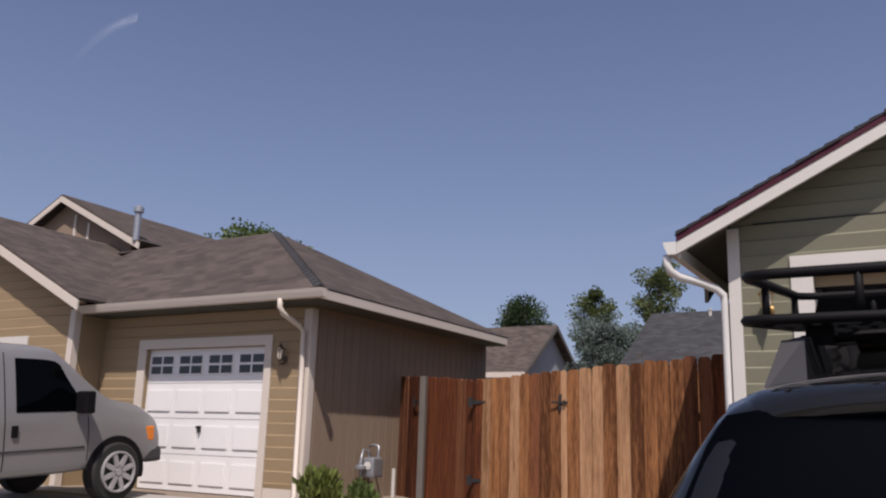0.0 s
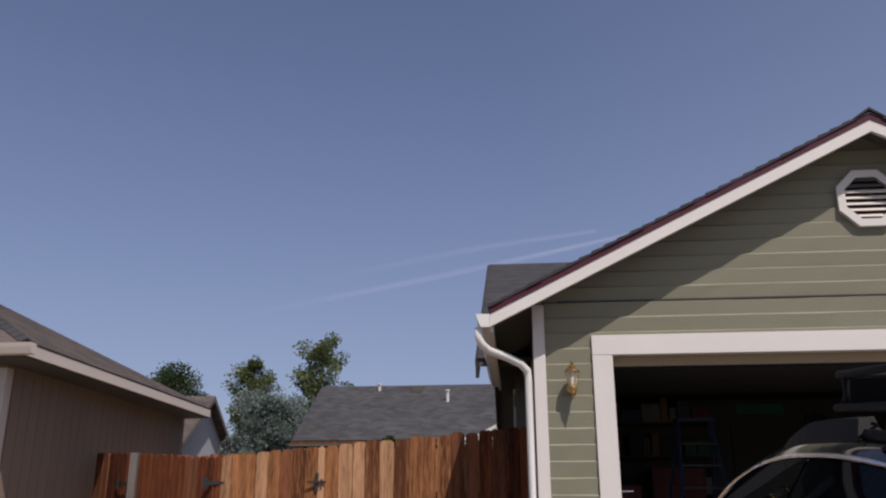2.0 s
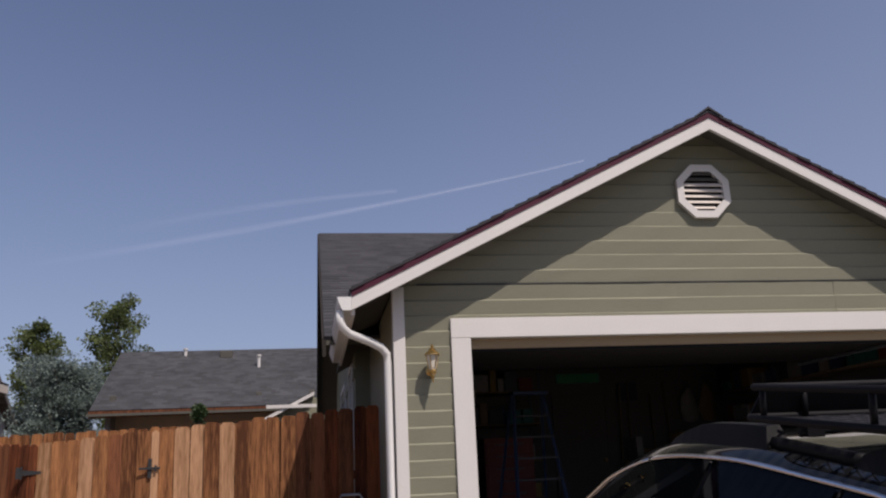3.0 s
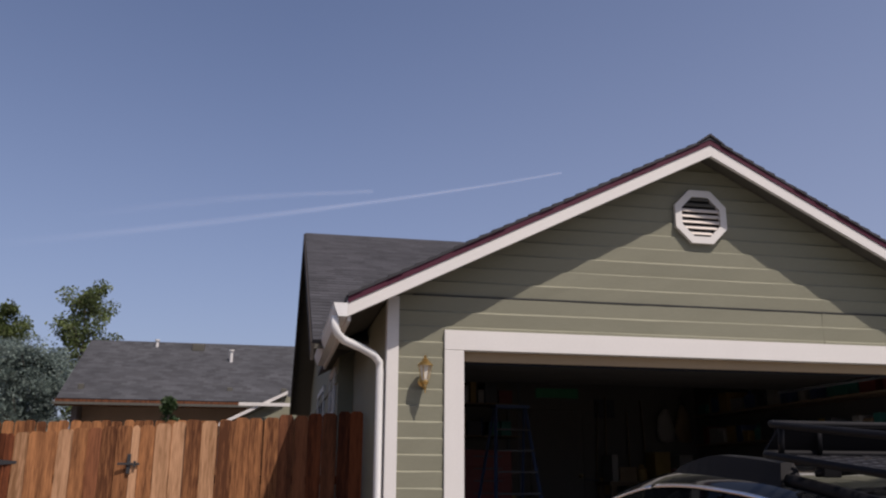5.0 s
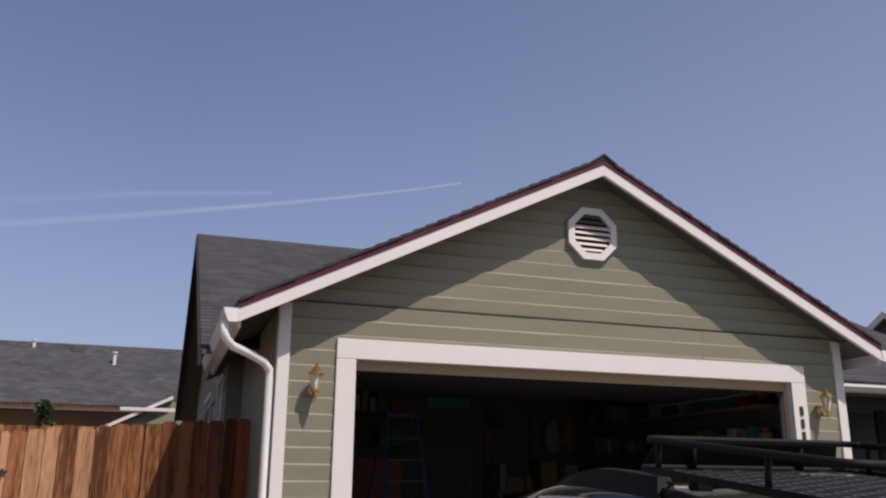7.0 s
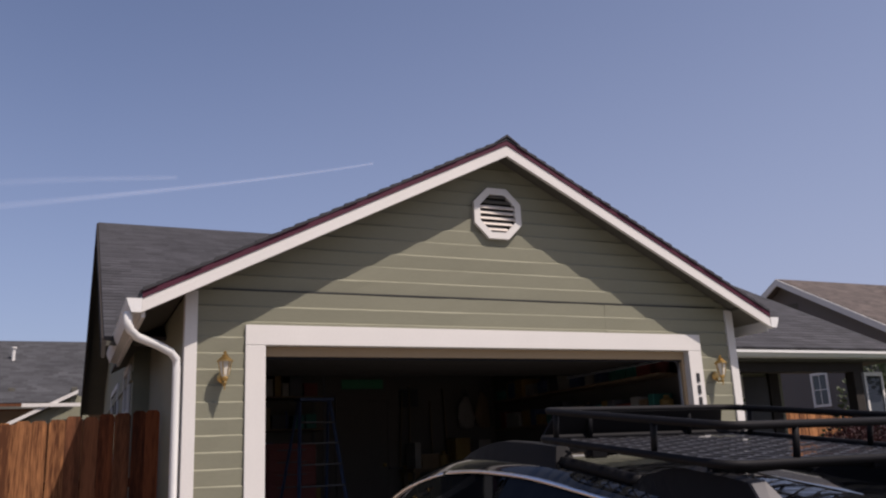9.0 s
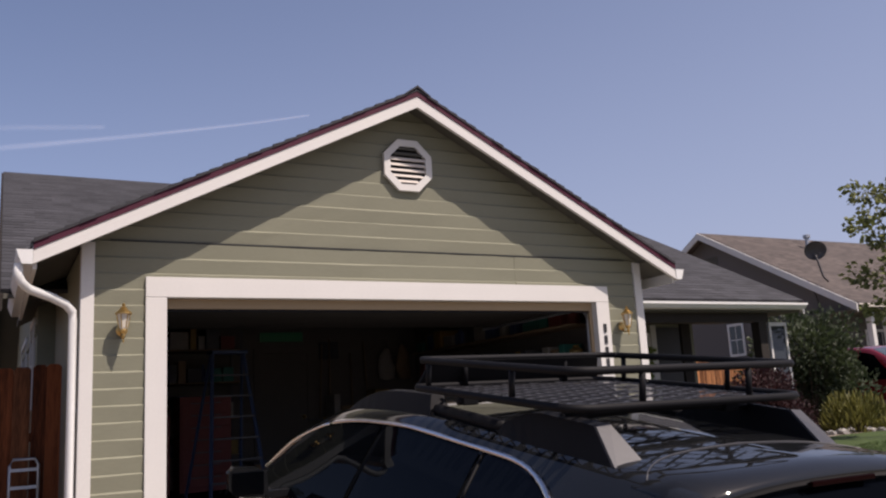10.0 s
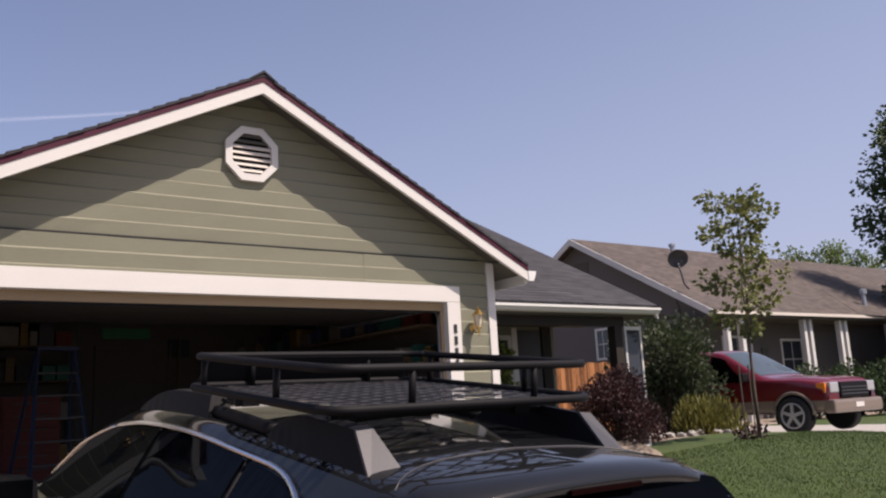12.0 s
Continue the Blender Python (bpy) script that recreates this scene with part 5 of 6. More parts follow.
window(house, pose(-3.345, 7.4, 1.85, 0, 0, -90), 1.7, 1.0, bars=(2, 1))
window(house, pose(-3.345, 4.45, 1.85, 0, 0, -90), 0.8, 1.0, bars=(2, 1))
part("band_board", boxes(((-3.365, 3.6, 2.18), (-3.34, 12.0, 2.3))), "green", house)
window(house, pose(6.0, 3.595, 1.35, 0, 0, 0), 0.75, 1.35, bars=(1, 2))
entry = part("entry_door", boxes(((6.57, 3.56, 0.0), (7.13, 3.598, 2.20)), bevel=0.004), "black_iron", house, "dark entry door under the porch")
part("kick_panel", boxes(((6.66, 3.55, 0.08), (7.05, 3.562, 0.85)), bevel=0.004), "cream", entry, "pale lower panel of the entry door")
part("entry_casing", boxes(((6.45, 3.55, 0.0), (6.57, 3.6, 2.24))), "white", house)
part("corner_trim", boxes(((7.16, 3.54, 0.0), (7.375, 3.602, 2.26))), "dark_timber", house, "dark brown corner trim of the porch wall")
screen = part("porch_screen", boxes(((7.65, 2.0, 0.0), (7.69, 2.05, 2.11)), ((8.03, 2.0, 0.0), (8.07, 2.05, 2.11)), ((7.69, 2.0, 2.05), (8.03, 2.05, 2.11)), ((7.69, 2.0, 0.0), (8.03, 2.05, 0.12))), "white", house, "white framed screen panel at the porch end")
part("pane", boxes(((7.69, 2.02, 0.12), (8.03, 2.03, 2.05))), "window", screen)
for x in (7.45,):
    post = part("porch_post", boxes(((x - 0.09, 1.95, 0.0), (x + 0.09, 2.12, 2.11)), bevel=0.008), "dark_timber", house, "dark square porch post")
    part("post_trim", boxes(((x - 0.1, 1.94, 0.0), (x + 0.1, 2.13, 0.14)), bevel=0.006), "dark_timber", post)

# ---- tan garage door, siding and side wall ----
td = thing("garage_door", "white raised-panel garage door with small windows", "garage door", at=pose(0, TY + 0.07, 0))
DX0, DX1, DZ0, DH = -12.53, -10.02, -0.27, 0.5375
for r_ in range(4):
    z0 = DZ0 + r_ * DH
    sec = part("door_section", boxes(((DX0, 0.0, z0 + 0.004), (DX1, 0.04, z0 + DH - 0.004)), bevel=0.004), "door_white", td)
    for c in range(4):
        w = (DX1 - DX0) / 4
        x0, x1 = DX0 + c * w + 0.06, DX0 + (c + 1) * w - 0.06
        if r_ < 3:
            part("raised_panel", boxes(((x0, -0.018, z0 + 0.10), (x1, 0.002, z0 + DH - 0.10)), bevel=0.016), "door_white", sec)
        else:
            part("light_frame", boxes(((x0, -0.015, z0 + 0.13), (x1, 0.002, z0 + DH - 0.10)), bevel=0.005), "door_white", sec)
            for i in range(2):
                for j in range(2):
                    pw, ph = (x1 - x0) / 2, (DH - 0.23) / 2
                    part("pane", boxes(((x0 + i * pw + 0.02, -0.021, z0 + 0.13 + j * ph + 0.018), (x0 + (i + 1) * pw - 0.02, -0.0155, z0 + 0.13 + (j + 1) * ph - 0.018))), "window", sec)
part("handle", boxes(((-11.29, -0.05, 0.60), (-11.26, 0.0, 0.70)), ((-11.33, -0.05, 0.66), (-11.26, -0.03, 0.70)), bevel=0.004), "black_iron", td, "black lift handle")


def tan_spans(z0, z1):
    out = [(-9.885, -9.325, None, None)]
    if z1 > 2.05:
        out = [(-13.595, -9.325, None, None)]
    else:
        out.append((-13.595, -12.705, None, None))
    return out


boards(tan, tan_spans, -0.15, 2.42, TY - 0.001, "tan", expo=0.165, top=2.42)
boards(tan, lambda z0, z1: [(-14.895, -13.715, None, None)] if z1 < 1.97 else [(-20, -13.715, None, None)] if z1 < 2.6 else [(-20, GX + (GP - 0.1 - z0) / 0.48, None, GX + (GP - 0.1 - z1) / 0.48)], -0.15, 4.0, 0.799, "tan", expo=0.165, top=2.42)
for xa, xb in ((-9.885, -9.325), (-13.595, -12.705)):
    part("skirt", boxes(((xa, TY - 0.012, -0.45), (xb, TY, -0.13))), "cream", tan)
bay_door = part("bay_garage_door", boxes(((-20.0, 0.86, -0.5), (-14.9, 0.9, 1.95))), "door_white", tan)
part("casing", boxes(((-14.9, 0.77, -0.4), (-14.74, 0.8, 1.95)), ((-20.1, 0.768, 1.95), (-14.74, 0.8, 2.10))), "white", tan)
for k in range(26):
    y = TY + 0.16 + k * 0.203
    part("plywood_strip", boxes(((TX + 0.001, y, -0.35), (TX + 0.012, y + 0.188, 2.42))), "umber", tan)

# ---- gas meter by the side wall ----
meter = thing("gas_meter", "grey gas meter and pipes beside the tan wall", "meter", at=pose(-8.95, 2.75, -0.2))
part("meter_body", boxes(((-0.14, -0.12, 0.22), (0.08, 0.14, 0.52)), bevel=0.04), "metal_grey", meter)
part("dial", lathe(bmesh.new(), [(0.06, 0), (0.06, 0.02), (0.05, 0.03), (0.001, 0.03)], (-0.03, -0.125, 0.4), "y", 14), "white", meter).scale = (1, 1, 1)
bm = bmesh.new()
tube(bm, [(-0.1, -0.2, -0.05), (-0.1, -0.2, 0.5), (-0.1, -0.14, 0.62), (-0.1, -0.02, 0.62), (-0.08, 0.0, 0.5)], 0.022, 8)
part("inlet_pipe", bm, "metal_grey", meter, smooth=True)
bm = bmesh.new()
tube(bm, [(0.0, 0.1, 0.5), (0.0, 0.12, 0.68), (-0.1, 0.14, 0.7), (-0.2, 0.16, 0.68)], 0.022, 8)
part("outlet_pipe", bm, "metal_grey", meter, smooth=True)
bm = bmesh.new()
lathe(bm, [(0.001, 0), (0.09, 0.01), (0.09, 0.05), (0.03, 0.07), (0.03, 0.12), (0.001, 0.13)], (-0.1, -0.2, 0.34), "z", 14)
part("regulator", bm, "metal_grey", meter)
bm = bmesh.new()
tube(bm, [(-8.95, 3.3, -0.4), (-8.95, 3.3, 0.15)], 0.03, 8)
tagged(part("standpipe", bm, "white"), "short white plastic pipe by the tan wall", "pipe")

# ---- fence pickets, gate hardware ----
def fence_line(points, parent, mats, lean=0.0, base=-0.5, seed=3):
    r = random.Random(seed)
    for s, (a, b) in enumerate(zip(points, points[1:])):
        d = Vector((b[0] - a[0], b[1] - a[1], 0))
        length = d.length
        ang = math.degrees(math.atan2(d.y, d.x))
        p = 0.0
        while p < length - 0.03:
            w = min(r.uniform(0.14, 0.17), length - p)
            f = (p + w / 2) / length
            h = a[2] + (b[2] - a[2]) * f + r.uniform(-0.012, 0.012)
            bm = bmesh.new()
            e = 0.03
            prism(bm, [(-w / 2 + 0.003, 0, base), (w / 2 - 0.003, 0, base), (w / 2 - 0.003, 0, h - e), (w / 2 - e, 0, h), (-w / 2 + e, 0, h), (-w / 2 + 0.003, 0, h - e)], (0, 0.018, 0))
            ob = part("picket", bm, mats(s, f), parent)
            ob.matrix_local = pose(a[0] + d.x * f, a[1] + d.y * f + r.uniform(-0.011, 0.011), 0, r.uniform(-0.4, 0.4), r.uniform(-0.5, 0.5), ang + 180 + r.uniform(-1, 1))
            p += w
        n = Vector((-d.y, d.x, 0)).normalized()
        for hz in (0.25, 0.9, -0.2):
            u, v = Vector((*a[:2], 0)), Vector((*b[:2], 0))
            back = n * (-0.03 if n.y < 0 else 0.03)
            bm = bmesh.new()
            prism(bm, [u + back + Vector((0, 0, hz)), v + back + Vector((0, 0, hz)), v + back + Vector((0, 0, hz + 0.09)), u + back + Vector((0, 0, hz + 0.09))], back)
            part("rail", bm, "cedar_dark", parent)


pick = random.Random(5)
# Pickets beside the house get only darker browns, standing for its shade.
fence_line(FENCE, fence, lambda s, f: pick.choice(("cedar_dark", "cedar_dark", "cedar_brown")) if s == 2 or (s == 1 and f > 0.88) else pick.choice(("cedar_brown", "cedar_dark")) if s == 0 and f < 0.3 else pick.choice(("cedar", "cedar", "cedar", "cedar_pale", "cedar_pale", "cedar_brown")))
back_fence = thing("fence", "older reddish picket fence across the back yard", "fence")
fence_line([(-3.4, 6.0, 1.84), (-9.1, 6.0, 1.72)], back_fence, lambda s, f: "cedar", seed=9)


def hinge(x, y, z, turn):
    leafp = part("gate_hinge", boxes(((-0.03, -0.012, -0.06), (0.03, 0.0, 0.06)), bevel=0.003), "black_iron", fence, "black iron strap hinge")
    leafp.matrix_local = pose(x, y, z, 0, 0, turn)
    bm = bmesh.new()
    prism(bm, [(0.03, -0.010, 0.03), (0.24, -0.010, 0.012), (0.24, -0.010, -0.012), (0.03, -0.010, -0.03)], (0, 0.008, 0))
    part("strap", bm, "black_iron", leafp)
    part("pin", lathe(bmesh.new(), [(0.011, -0.065), (0.011, 0.065)], (0.03, -0.016, 0), "z", 8), "black_iron", leafp)


hinge(-6.99, 2.10, 1.11, 0)
hinge(-6.99, 2.10, 0.10, 0)
hinge(-8.62, 3.30, 1.16, -36)
lt = part("gate_latch", boxes(((-0.02, -0.012, -0.10), (0.02, 0.0, 0.10)), bevel=0.003), "black_iron", fence, "black iron gate latch")
lt.matrix_local = pose(-5.61, 1.868, 1.10)
part("latch_bar", boxes(((-0.11, -0.028, -0.012), (0.11, -0.013, 0.012)), bevel=0.003), "black_iron", lt)
part("catch", boxes(((0.05, -0.04, -0.03), (0.075, -0.029, 0.03)), bevel=0.003), "black_iron", lt)
truckh = thing("hand_truck", "grey metal hand truck leaning by the cedar fence", "hand truck", at=pose(-3.5, 1.68, ground_z(-3.5, 1.68), -6, 0, 0))
bm = bmesh.new()
tube(bm, [(-0.13, 0, 0.05), (-0.13, 0, 0.68), (-0.10, 0, 0.74), (0.10, 0, 0.74), (0.13, 0, 0.68), (0.13, 0, 0.05)], 0.014, 8)
part("frame", bm, "metal_grey", truckh, smooth=True)
for z in (0.25, 0.45, 0.62):
    part("cross_bar", boxes(((-0.13, -0.01, z), (0.13, 0.01, z + 0.03))), "metal_grey", truckh)
part("toe_plate", boxes(((-0.16, -0.2, 0.0), (0.16, 0.0, 0.015))), "metal_grey", truckh)
for x in (-0.17, 0.17):
    part("wheel", lathe(bmesh.new(), [(0.04, -0.02), (0.11, -0.02), (0.11, 0.02), (0.04, 0.02)], (x, 0.06, 0.11), "x", 16), "rubber", truckh)
tagged(part("fence_post", boxes(((-8.36, 3.02, -0.5), (-8.26, 3.12, 1.54)), bevel=0.006), "timber_grey"), "grey weathered timber post at the fence", "post")


# ---- the taupe house beyond the lawn ----
rh = thing("house", "taupe house with brown gabled roof and white porch posts", "house")
RHX, RHY, RHZ, RPY, RPZ, REND = 18.3, 7.9, 3.3, 13.75, 6.6, 46.0
roof_slope("roof", ((RHX, RHY, RHZ), (REND, RHY, RHZ), (REND, RPY, RPZ), (RHX, RPY, RPZ)), rh, "brown_roof", course=0.2)
roof_slope("roof", ((RHX, 19.6, RHZ), (REND, 19.6, RHZ), (REND, RPY, RPZ), (RHX, RPY, RPZ)), rh, "brown_roof", course=0.2)
for ye in (RHY, 19.6):
    bm = bmesh.new()
    prism(bm, [(RHX - 0.09, RPY, RPZ - 0.2), (RHX - 0.09, ye, RHZ - 0.2), (RHX - 0.09, ye, RHZ + 0.03), (RHX - 0.09, RPY, RPZ + 0.03)], (0.05, 0, 0))
    part("rake_board", bm, "white", rh)
bm = bmesh.new()
prism(bm, [(18.7, 9.6, -0.2), (18.7, 19.2, -0.2), (18.7, 19.2, 3.4), (18.7, RPY, RPZ - 0.06), (18.7, 9.6, 4.2)], (0.15, 0, 0))
part("gable_wall", bm, "stucco_grey", rh)
bm = bmesh.new()
prism(bm, [(18.7, 8.0, 3.12), (18.7, 9.59, 3.12), (18.7, 9.59, 4.2), (18.7, 8.0, 3.3)], (0.15, 0, 0))
part("gable_wall", bm, "stucco_grey", rh)
part("front_wall", boxes(((18.85, 9.6, -0.2), (REND, 9.75, 4.2))), "stucco_grey", rh)
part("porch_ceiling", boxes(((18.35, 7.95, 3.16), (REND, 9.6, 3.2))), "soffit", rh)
part("fascia", boxes(((RHX, RHY - 0.03, RHZ - 0.07), (REND, RHY, RHZ + 0.03))), "cream", rh)
for x in (19.2, 19.95, 23.45, 23.8, 25.7, 26.05):
    part("porch_post", boxes(((x - 0.08, 8.15, -0.25), (x + 0.08, 8.33, 3.15)), bevel=0.01), "white", rh)
window(rh, pose(18.695, 12.95, 2.75, 0, 0, -90), 0.55, 0.95)
window(rh, pose(21.6, 9.595, 2.0), 1.5, 1.3, bars=(2, 1))
window(rh, pose(24.8, 9.595, 1.9), 1.2, 1.3, bars=(2, 1))
part("house_door", boxes(((22.95, 9.55, 0.2), (23.3, 9.6, 2.3))), "soffit", rh)
part("gable_vent", boxes(((18.68, 13.4, 5.2), (18.7, 14.1, 5.75))), "soffit", rh)
for x, y, h in ((22.5, 12.6, 0.45), (25.2, 11.2, 0.3)):
    bm = bmesh.new()
    z = RHZ + (RPZ - RHZ) * (y - RHY) / (RPY - RHY)
    lathe(bm, [(0.08, -0.1), (0.08, h), (0.13, h + 0.02), (0.13, h + 0.12), (0.02, h + 0.16)], (x, y, z), "z", 10)
    part("flue_pipe", bm, "metal_grey", rh)
bm = bmesh.new()
lathe(bm, [(0.08, -0.2), (0.08, 0.5), (0.14, 0.52), (0.14, 0.68), (0.02, 0.72)], (28.6, 8.7, 3.75), "z", 10)
part("flue_pipe", bm, "metal_grey", rh)
# shallow front gable over the far end
part("wing_wall", boxes(((27.2, 7.2, -0.3), (40, 7.4, 2.95))), "stucco_grey", rh)
roof_slope("wing_roof", ((26.6, 7.9, 3.31), (41, 6.9, 2.95), (41, 10.6, 4.87), (28.6, 10.6, 4.83)), rh, "brown_roof", course=0.2)

# satellite dish on its mast at the rake
dish = thing("satellite_dish", "dark grey satellite dish on a bent mast at the roof edge", "satellite dish", at=pose(18.32, 9.05, 4.28) @ Matrix.Diagonal((0.98, 0.98, 0.98, 1)))
bm = bmesh.new()
tube(bm, [(0.2, -0.1, -0.15), (0.0, -0.1, 0.0), (0, 0, 0.45), (-0.05, 0.05, 0.75)], 0.03, 8)
part("mast", bm, "rail_grey", dish, smooth=True)
bm = bmesh.new()
lathe(bm, [(0.001, 0.08), (0.15, 0.06), (0.27, 0.02), (0.33, -0.03), (0.34, -0.03), (0.28, 0.035), (0.15, 0.085), (0.001, 0.1)], (0, 0, 0), "y", 24)
bowl = part("reflector", bm, "rail_grey", dish, smooth=True)
bowl.matrix_local = pose(-0.05, 0.02, 0.85, 20, 0, -35) @ Matrix.Diagonal((1, 1, 0.9, 1))
bm = bmesh.new()
tube(bm, [(-0.05, 0.0, 0.62), (-0.25, -0.3, 0.7)], 0.015, 6)
part("feed_arm", bm, "rail_grey", dish)
bm = bmesh.new()
tube(bm, [(18.28, 9.35, 4.0), (18.66, 9.5, 3.6), (18.66, 9.6, 0.2)], 0.012, 5)
tagged(part("cable", bm, "plastic"), "thin dark cable running down the taupe wall", "cable")

# ---- houses behind the fence ----
bh = thing("house", "low house with blue-grey shingle roof behind the fence", "house")
BX0, BX1 = -10.25, 1.5
roof_slope("roof", ((BX0 + 0.05, 18.0, 3.02), (BX1, 18.0, 3.02), (BX1, 22.0, 5.27), (BX0, 22.0, 5.27)), bh, "slate")
roof_slope("roof", ((BX0 + 0.05, 26.0, 3.02), (BX1, 26.0, 3.02), (BX1, 22.0, 5.27), (BX0, 22.0, 5.27)), bh, "slate")
part("fascia", boxes(((BX0 + 0.03, 17.96, 2.84), (BX1, 18.0, 3.03))), "cedar_brown", bh)
part("gutter", boxes(((BX0, 17.86, 2.88), (BX1, 17.955, 2.95))), "soffit", bh)
bm = bmesh.new()
prism(bm, [(BX0 + 0.4, 18.4, -0.3), (BX0 + 0.4, 25.6, -0.3), (BX0 + 0.4, 25.6, 3.15), (BX0 + 0.4, 22, 5.2), (BX0 + 0.4, 18.4, 3.15)], (0.15, 0, 0))
part("gable_wall", bm, "stucco_grey", bh)
part("front_wall", boxes(((BX0 + 0.55, 19.1, -0.3), (BX1, 19.25, 3.5))), "umber", bh)
for x, y, h in ((-8.1, 21.6, 0.22), (-5.62, 20.6, 0.38)):
    bm = bmesh.new()
    lathe(bm, [(0.05, -0.05), (0.05, h), (0.08, h + 0.01), (0.08, h + 0.06)], (x, y, 3.02 + 0.5625 * (y - 18)), "z", 8)
    part("vent_pipe", bm, "white", bh)
part("box_vent", boxes(((-6.95, 21.35, 4.95), (-6.55, 21.75, 5.2)), bevel=0.03), "soffit", bh)
for x, y in ((-9.7, 18.6), (-5.5, 18.7), (-3.9, 18.6)):
    part("vent_cap", boxes(((x - 0.08, y - 0.08, 3.3), (x + 0.08, y + 0.08, 3.52)), bevel=0.02), "soffit", bh)
window(bh, pose(-7.0, 19.095, 1.6), 1.2, 1.0, bars=(2, 1))

gh = thing("house", "house with brown roof and blue-grey gable end", "house")
GXE = -16.0
for ye in (23.6, 30.4):
    roof_slope("roof", ((-30, ye, 3.4), (GXE, ye, 3.4), (GXE, 27.0, 5.75), (-30, 27.0, 5.75)), gh, "brown_roof", course=0.2)
    bm = bmesh.new()
    prism(bm, [(GXE, 27.0, 5.55), (GXE, ye, 3.2), (GXE, ye, 3.42), (GXE, 27.0, 5.77)], (0.04, 0, 0))
    part("rake_board", bm, "stucco_grey", gh)
bm = bmesh.new()
prism(bm, [(-16.4, 24.0, -0.3), (-16.4, 30.0, -0.3), (-16.4, 30.0, 3.6), (-16.4, 27.0, 5.7), (-16.4, 24.0, 3.6)], (-0.15, 0, 0))
part("gable_wall", bm, "bluegrey", gh)
part("front_wall", boxes(((-30, 24.0, -0.3), (-16.55, 24.15, 3.5))), "bluegrey", gh)
part("fascia", boxes(((-30, 23.55, 3.2), (GXE, 23.6, 3.42))), "cream", gh)

side_fence = thing("fence", "reddish picket fence between the two houses", "fence")
fence_line([(9.0, 10.0, 1.95), (17.5, 10.0, 1.95)], side_fence, lambda s, f: "cedar", seed=12)

shed = thing("shed", "small pale green shed with white roof edge", "shed")
bm = bmesh.new()
prism(bm, [(-5.6, 13.5, 2.02), (-3.85, 13.5, 2.90), (-3.85, 13.5, 2.98), (-5.6, 13.5, 2.10)], (0, 3.0, 0))
part("roof", bm, "white", shed)
bm = bmesh.new()
prism(bm, [(-5.2, 13.7, -0.2), (-3.6, 13.7, -0.2), (-3.6, 13.7, 2.8), (-3.87, 13.7, 2.86), (-5.2, 13.7, 2.19)], (0, 2.6, 0))
part("wall", bm, "green", shed)
part("fascia", boxes(((-5.0, 13.46, 2.60), (-3.4, 13.495, 2.68))), "white", shed)


# ---- plants ----
def leaf(bm, p, d, n, size, slim=0.45):
    """One folded leaf at p, pointing along d."""
    s = d.cross(n)
    if s.length < 1e-4:
        s = d.orthogonal()
    s = s.normalized() * size * slim
    up = d.cross(s).normalized() * size * 0.12
    a, b, c, e = bm.verts.new(p), bm.verts.new(p + d * size * 0.5 + s + up), bm.verts.new(p + d * size), bm.verts.new(p + d * size * 0.5 - s + up)
    bm.faces.new((a, b, c))
    bm.faces.new((a, c, e))


def rand_way(r):
    while True:
        v = Vector((r.uniform(-1, 1), r.uniform(-1, 1), r.uniform(-1, 1)))
        if 0.1 < v.length < 1:
            return v.normalized()


def tree(name, at, height, crown, leaves, size, mat, label, category="tree", trunk=0.08, bare=0.3, limbs=14, seed=1, clump=0.35, shape="round", stems=1, lift=0.55):
    """Trunk with tapering limbs; leaves in clumps round the twigs. crown: (half width, from share of height)."""
    r = random.Random(seed)
    ob = thing(name, label, category, at=pose(*at))
    bm = bmesh.new()
    for s in range(stems):
        lean = Vector((r.uniform(-0.25, 0.25), r.uniform(-0.25, 0.25), 0)) * (1 if stems > 1 else 0.12)
        tube(bm, [Vector((r.uniform(-0.02, 0.02), r.uniform(-0.02, 0.02), 0)) * k + lean * (height * 0.25 * k / 5) + Vector((0, 0, height * 0.97 * k / 5)) for k in range(6)], trunk, 8, trunk * 0.15)
    hubs = []
    for k in range(limbs):
        f = bare + (1 - bare) * (k + r.random()) / limbs
        z = height * f
        if shape == "cone":
            reach = crown * (1.03 - (f - bare) / (1 - bare)) + 0.05
        elif shape == "oval":
            reach = crown * (0.35 + 0.75 * math.sin(math.pi * min(1, (f - bare) / (1 - bare) * 0.85 + 0.12)))
        else:
            reach = crown * math.sqrt(max(0.08, 1 - (2 * (f - bare) / (1 - bare) - 1) ** 2)) * r.uniform(0.7, 1.1)
        a = k * 2.4 + r.uniform(-0.5, 0.5)
        way = Vector((math.cos(a), math.sin(a), 0))
        tip = way * reach * r.uniform(0.75, 1.0) + Vector((0, 0, reach * lift * r.uniform(0.4, 1.2)))
        start = Vector((0, 0, z - reach * 0.3))
        mid = start + tip * 0.5 + Vector((0, 0, 0.05))
        tube(bm, [start, mid, start + tip], trunk * 0.35, 5, trunk * 0.06)
        for q in (0.45, 0.7, 1.0):
            hubs.append((start + tip * q, way, reach))
    hubs.append((Vector((0, 0, height * 0.97)), Vector((0, 0, 1)), crown * 0.5))
    part("trunk", bm, "bark", ob, smooth=True)
    bm = bmesh.new()
    per = max(1, leaves // len(hubs))
    for p, way, reach in hubs:
        spread = clump * r.uniform(0.6, 1.25)
        for _ in range(max(1, int(per * r.uniform(0.5, 1.5)))):
            o = rand_way(r) * spread * r.random() ** 0.5
            o.z *= 0.75
            leaf(bm, p + o, (o.normalized() * 0.7 + way * 0.5 + Vector((0, 0, -0.2))).normalized(), rand_way(r), size * r.uniform(0.6, 1.3))
    part("crown", bm, mat, ob)
    return ob


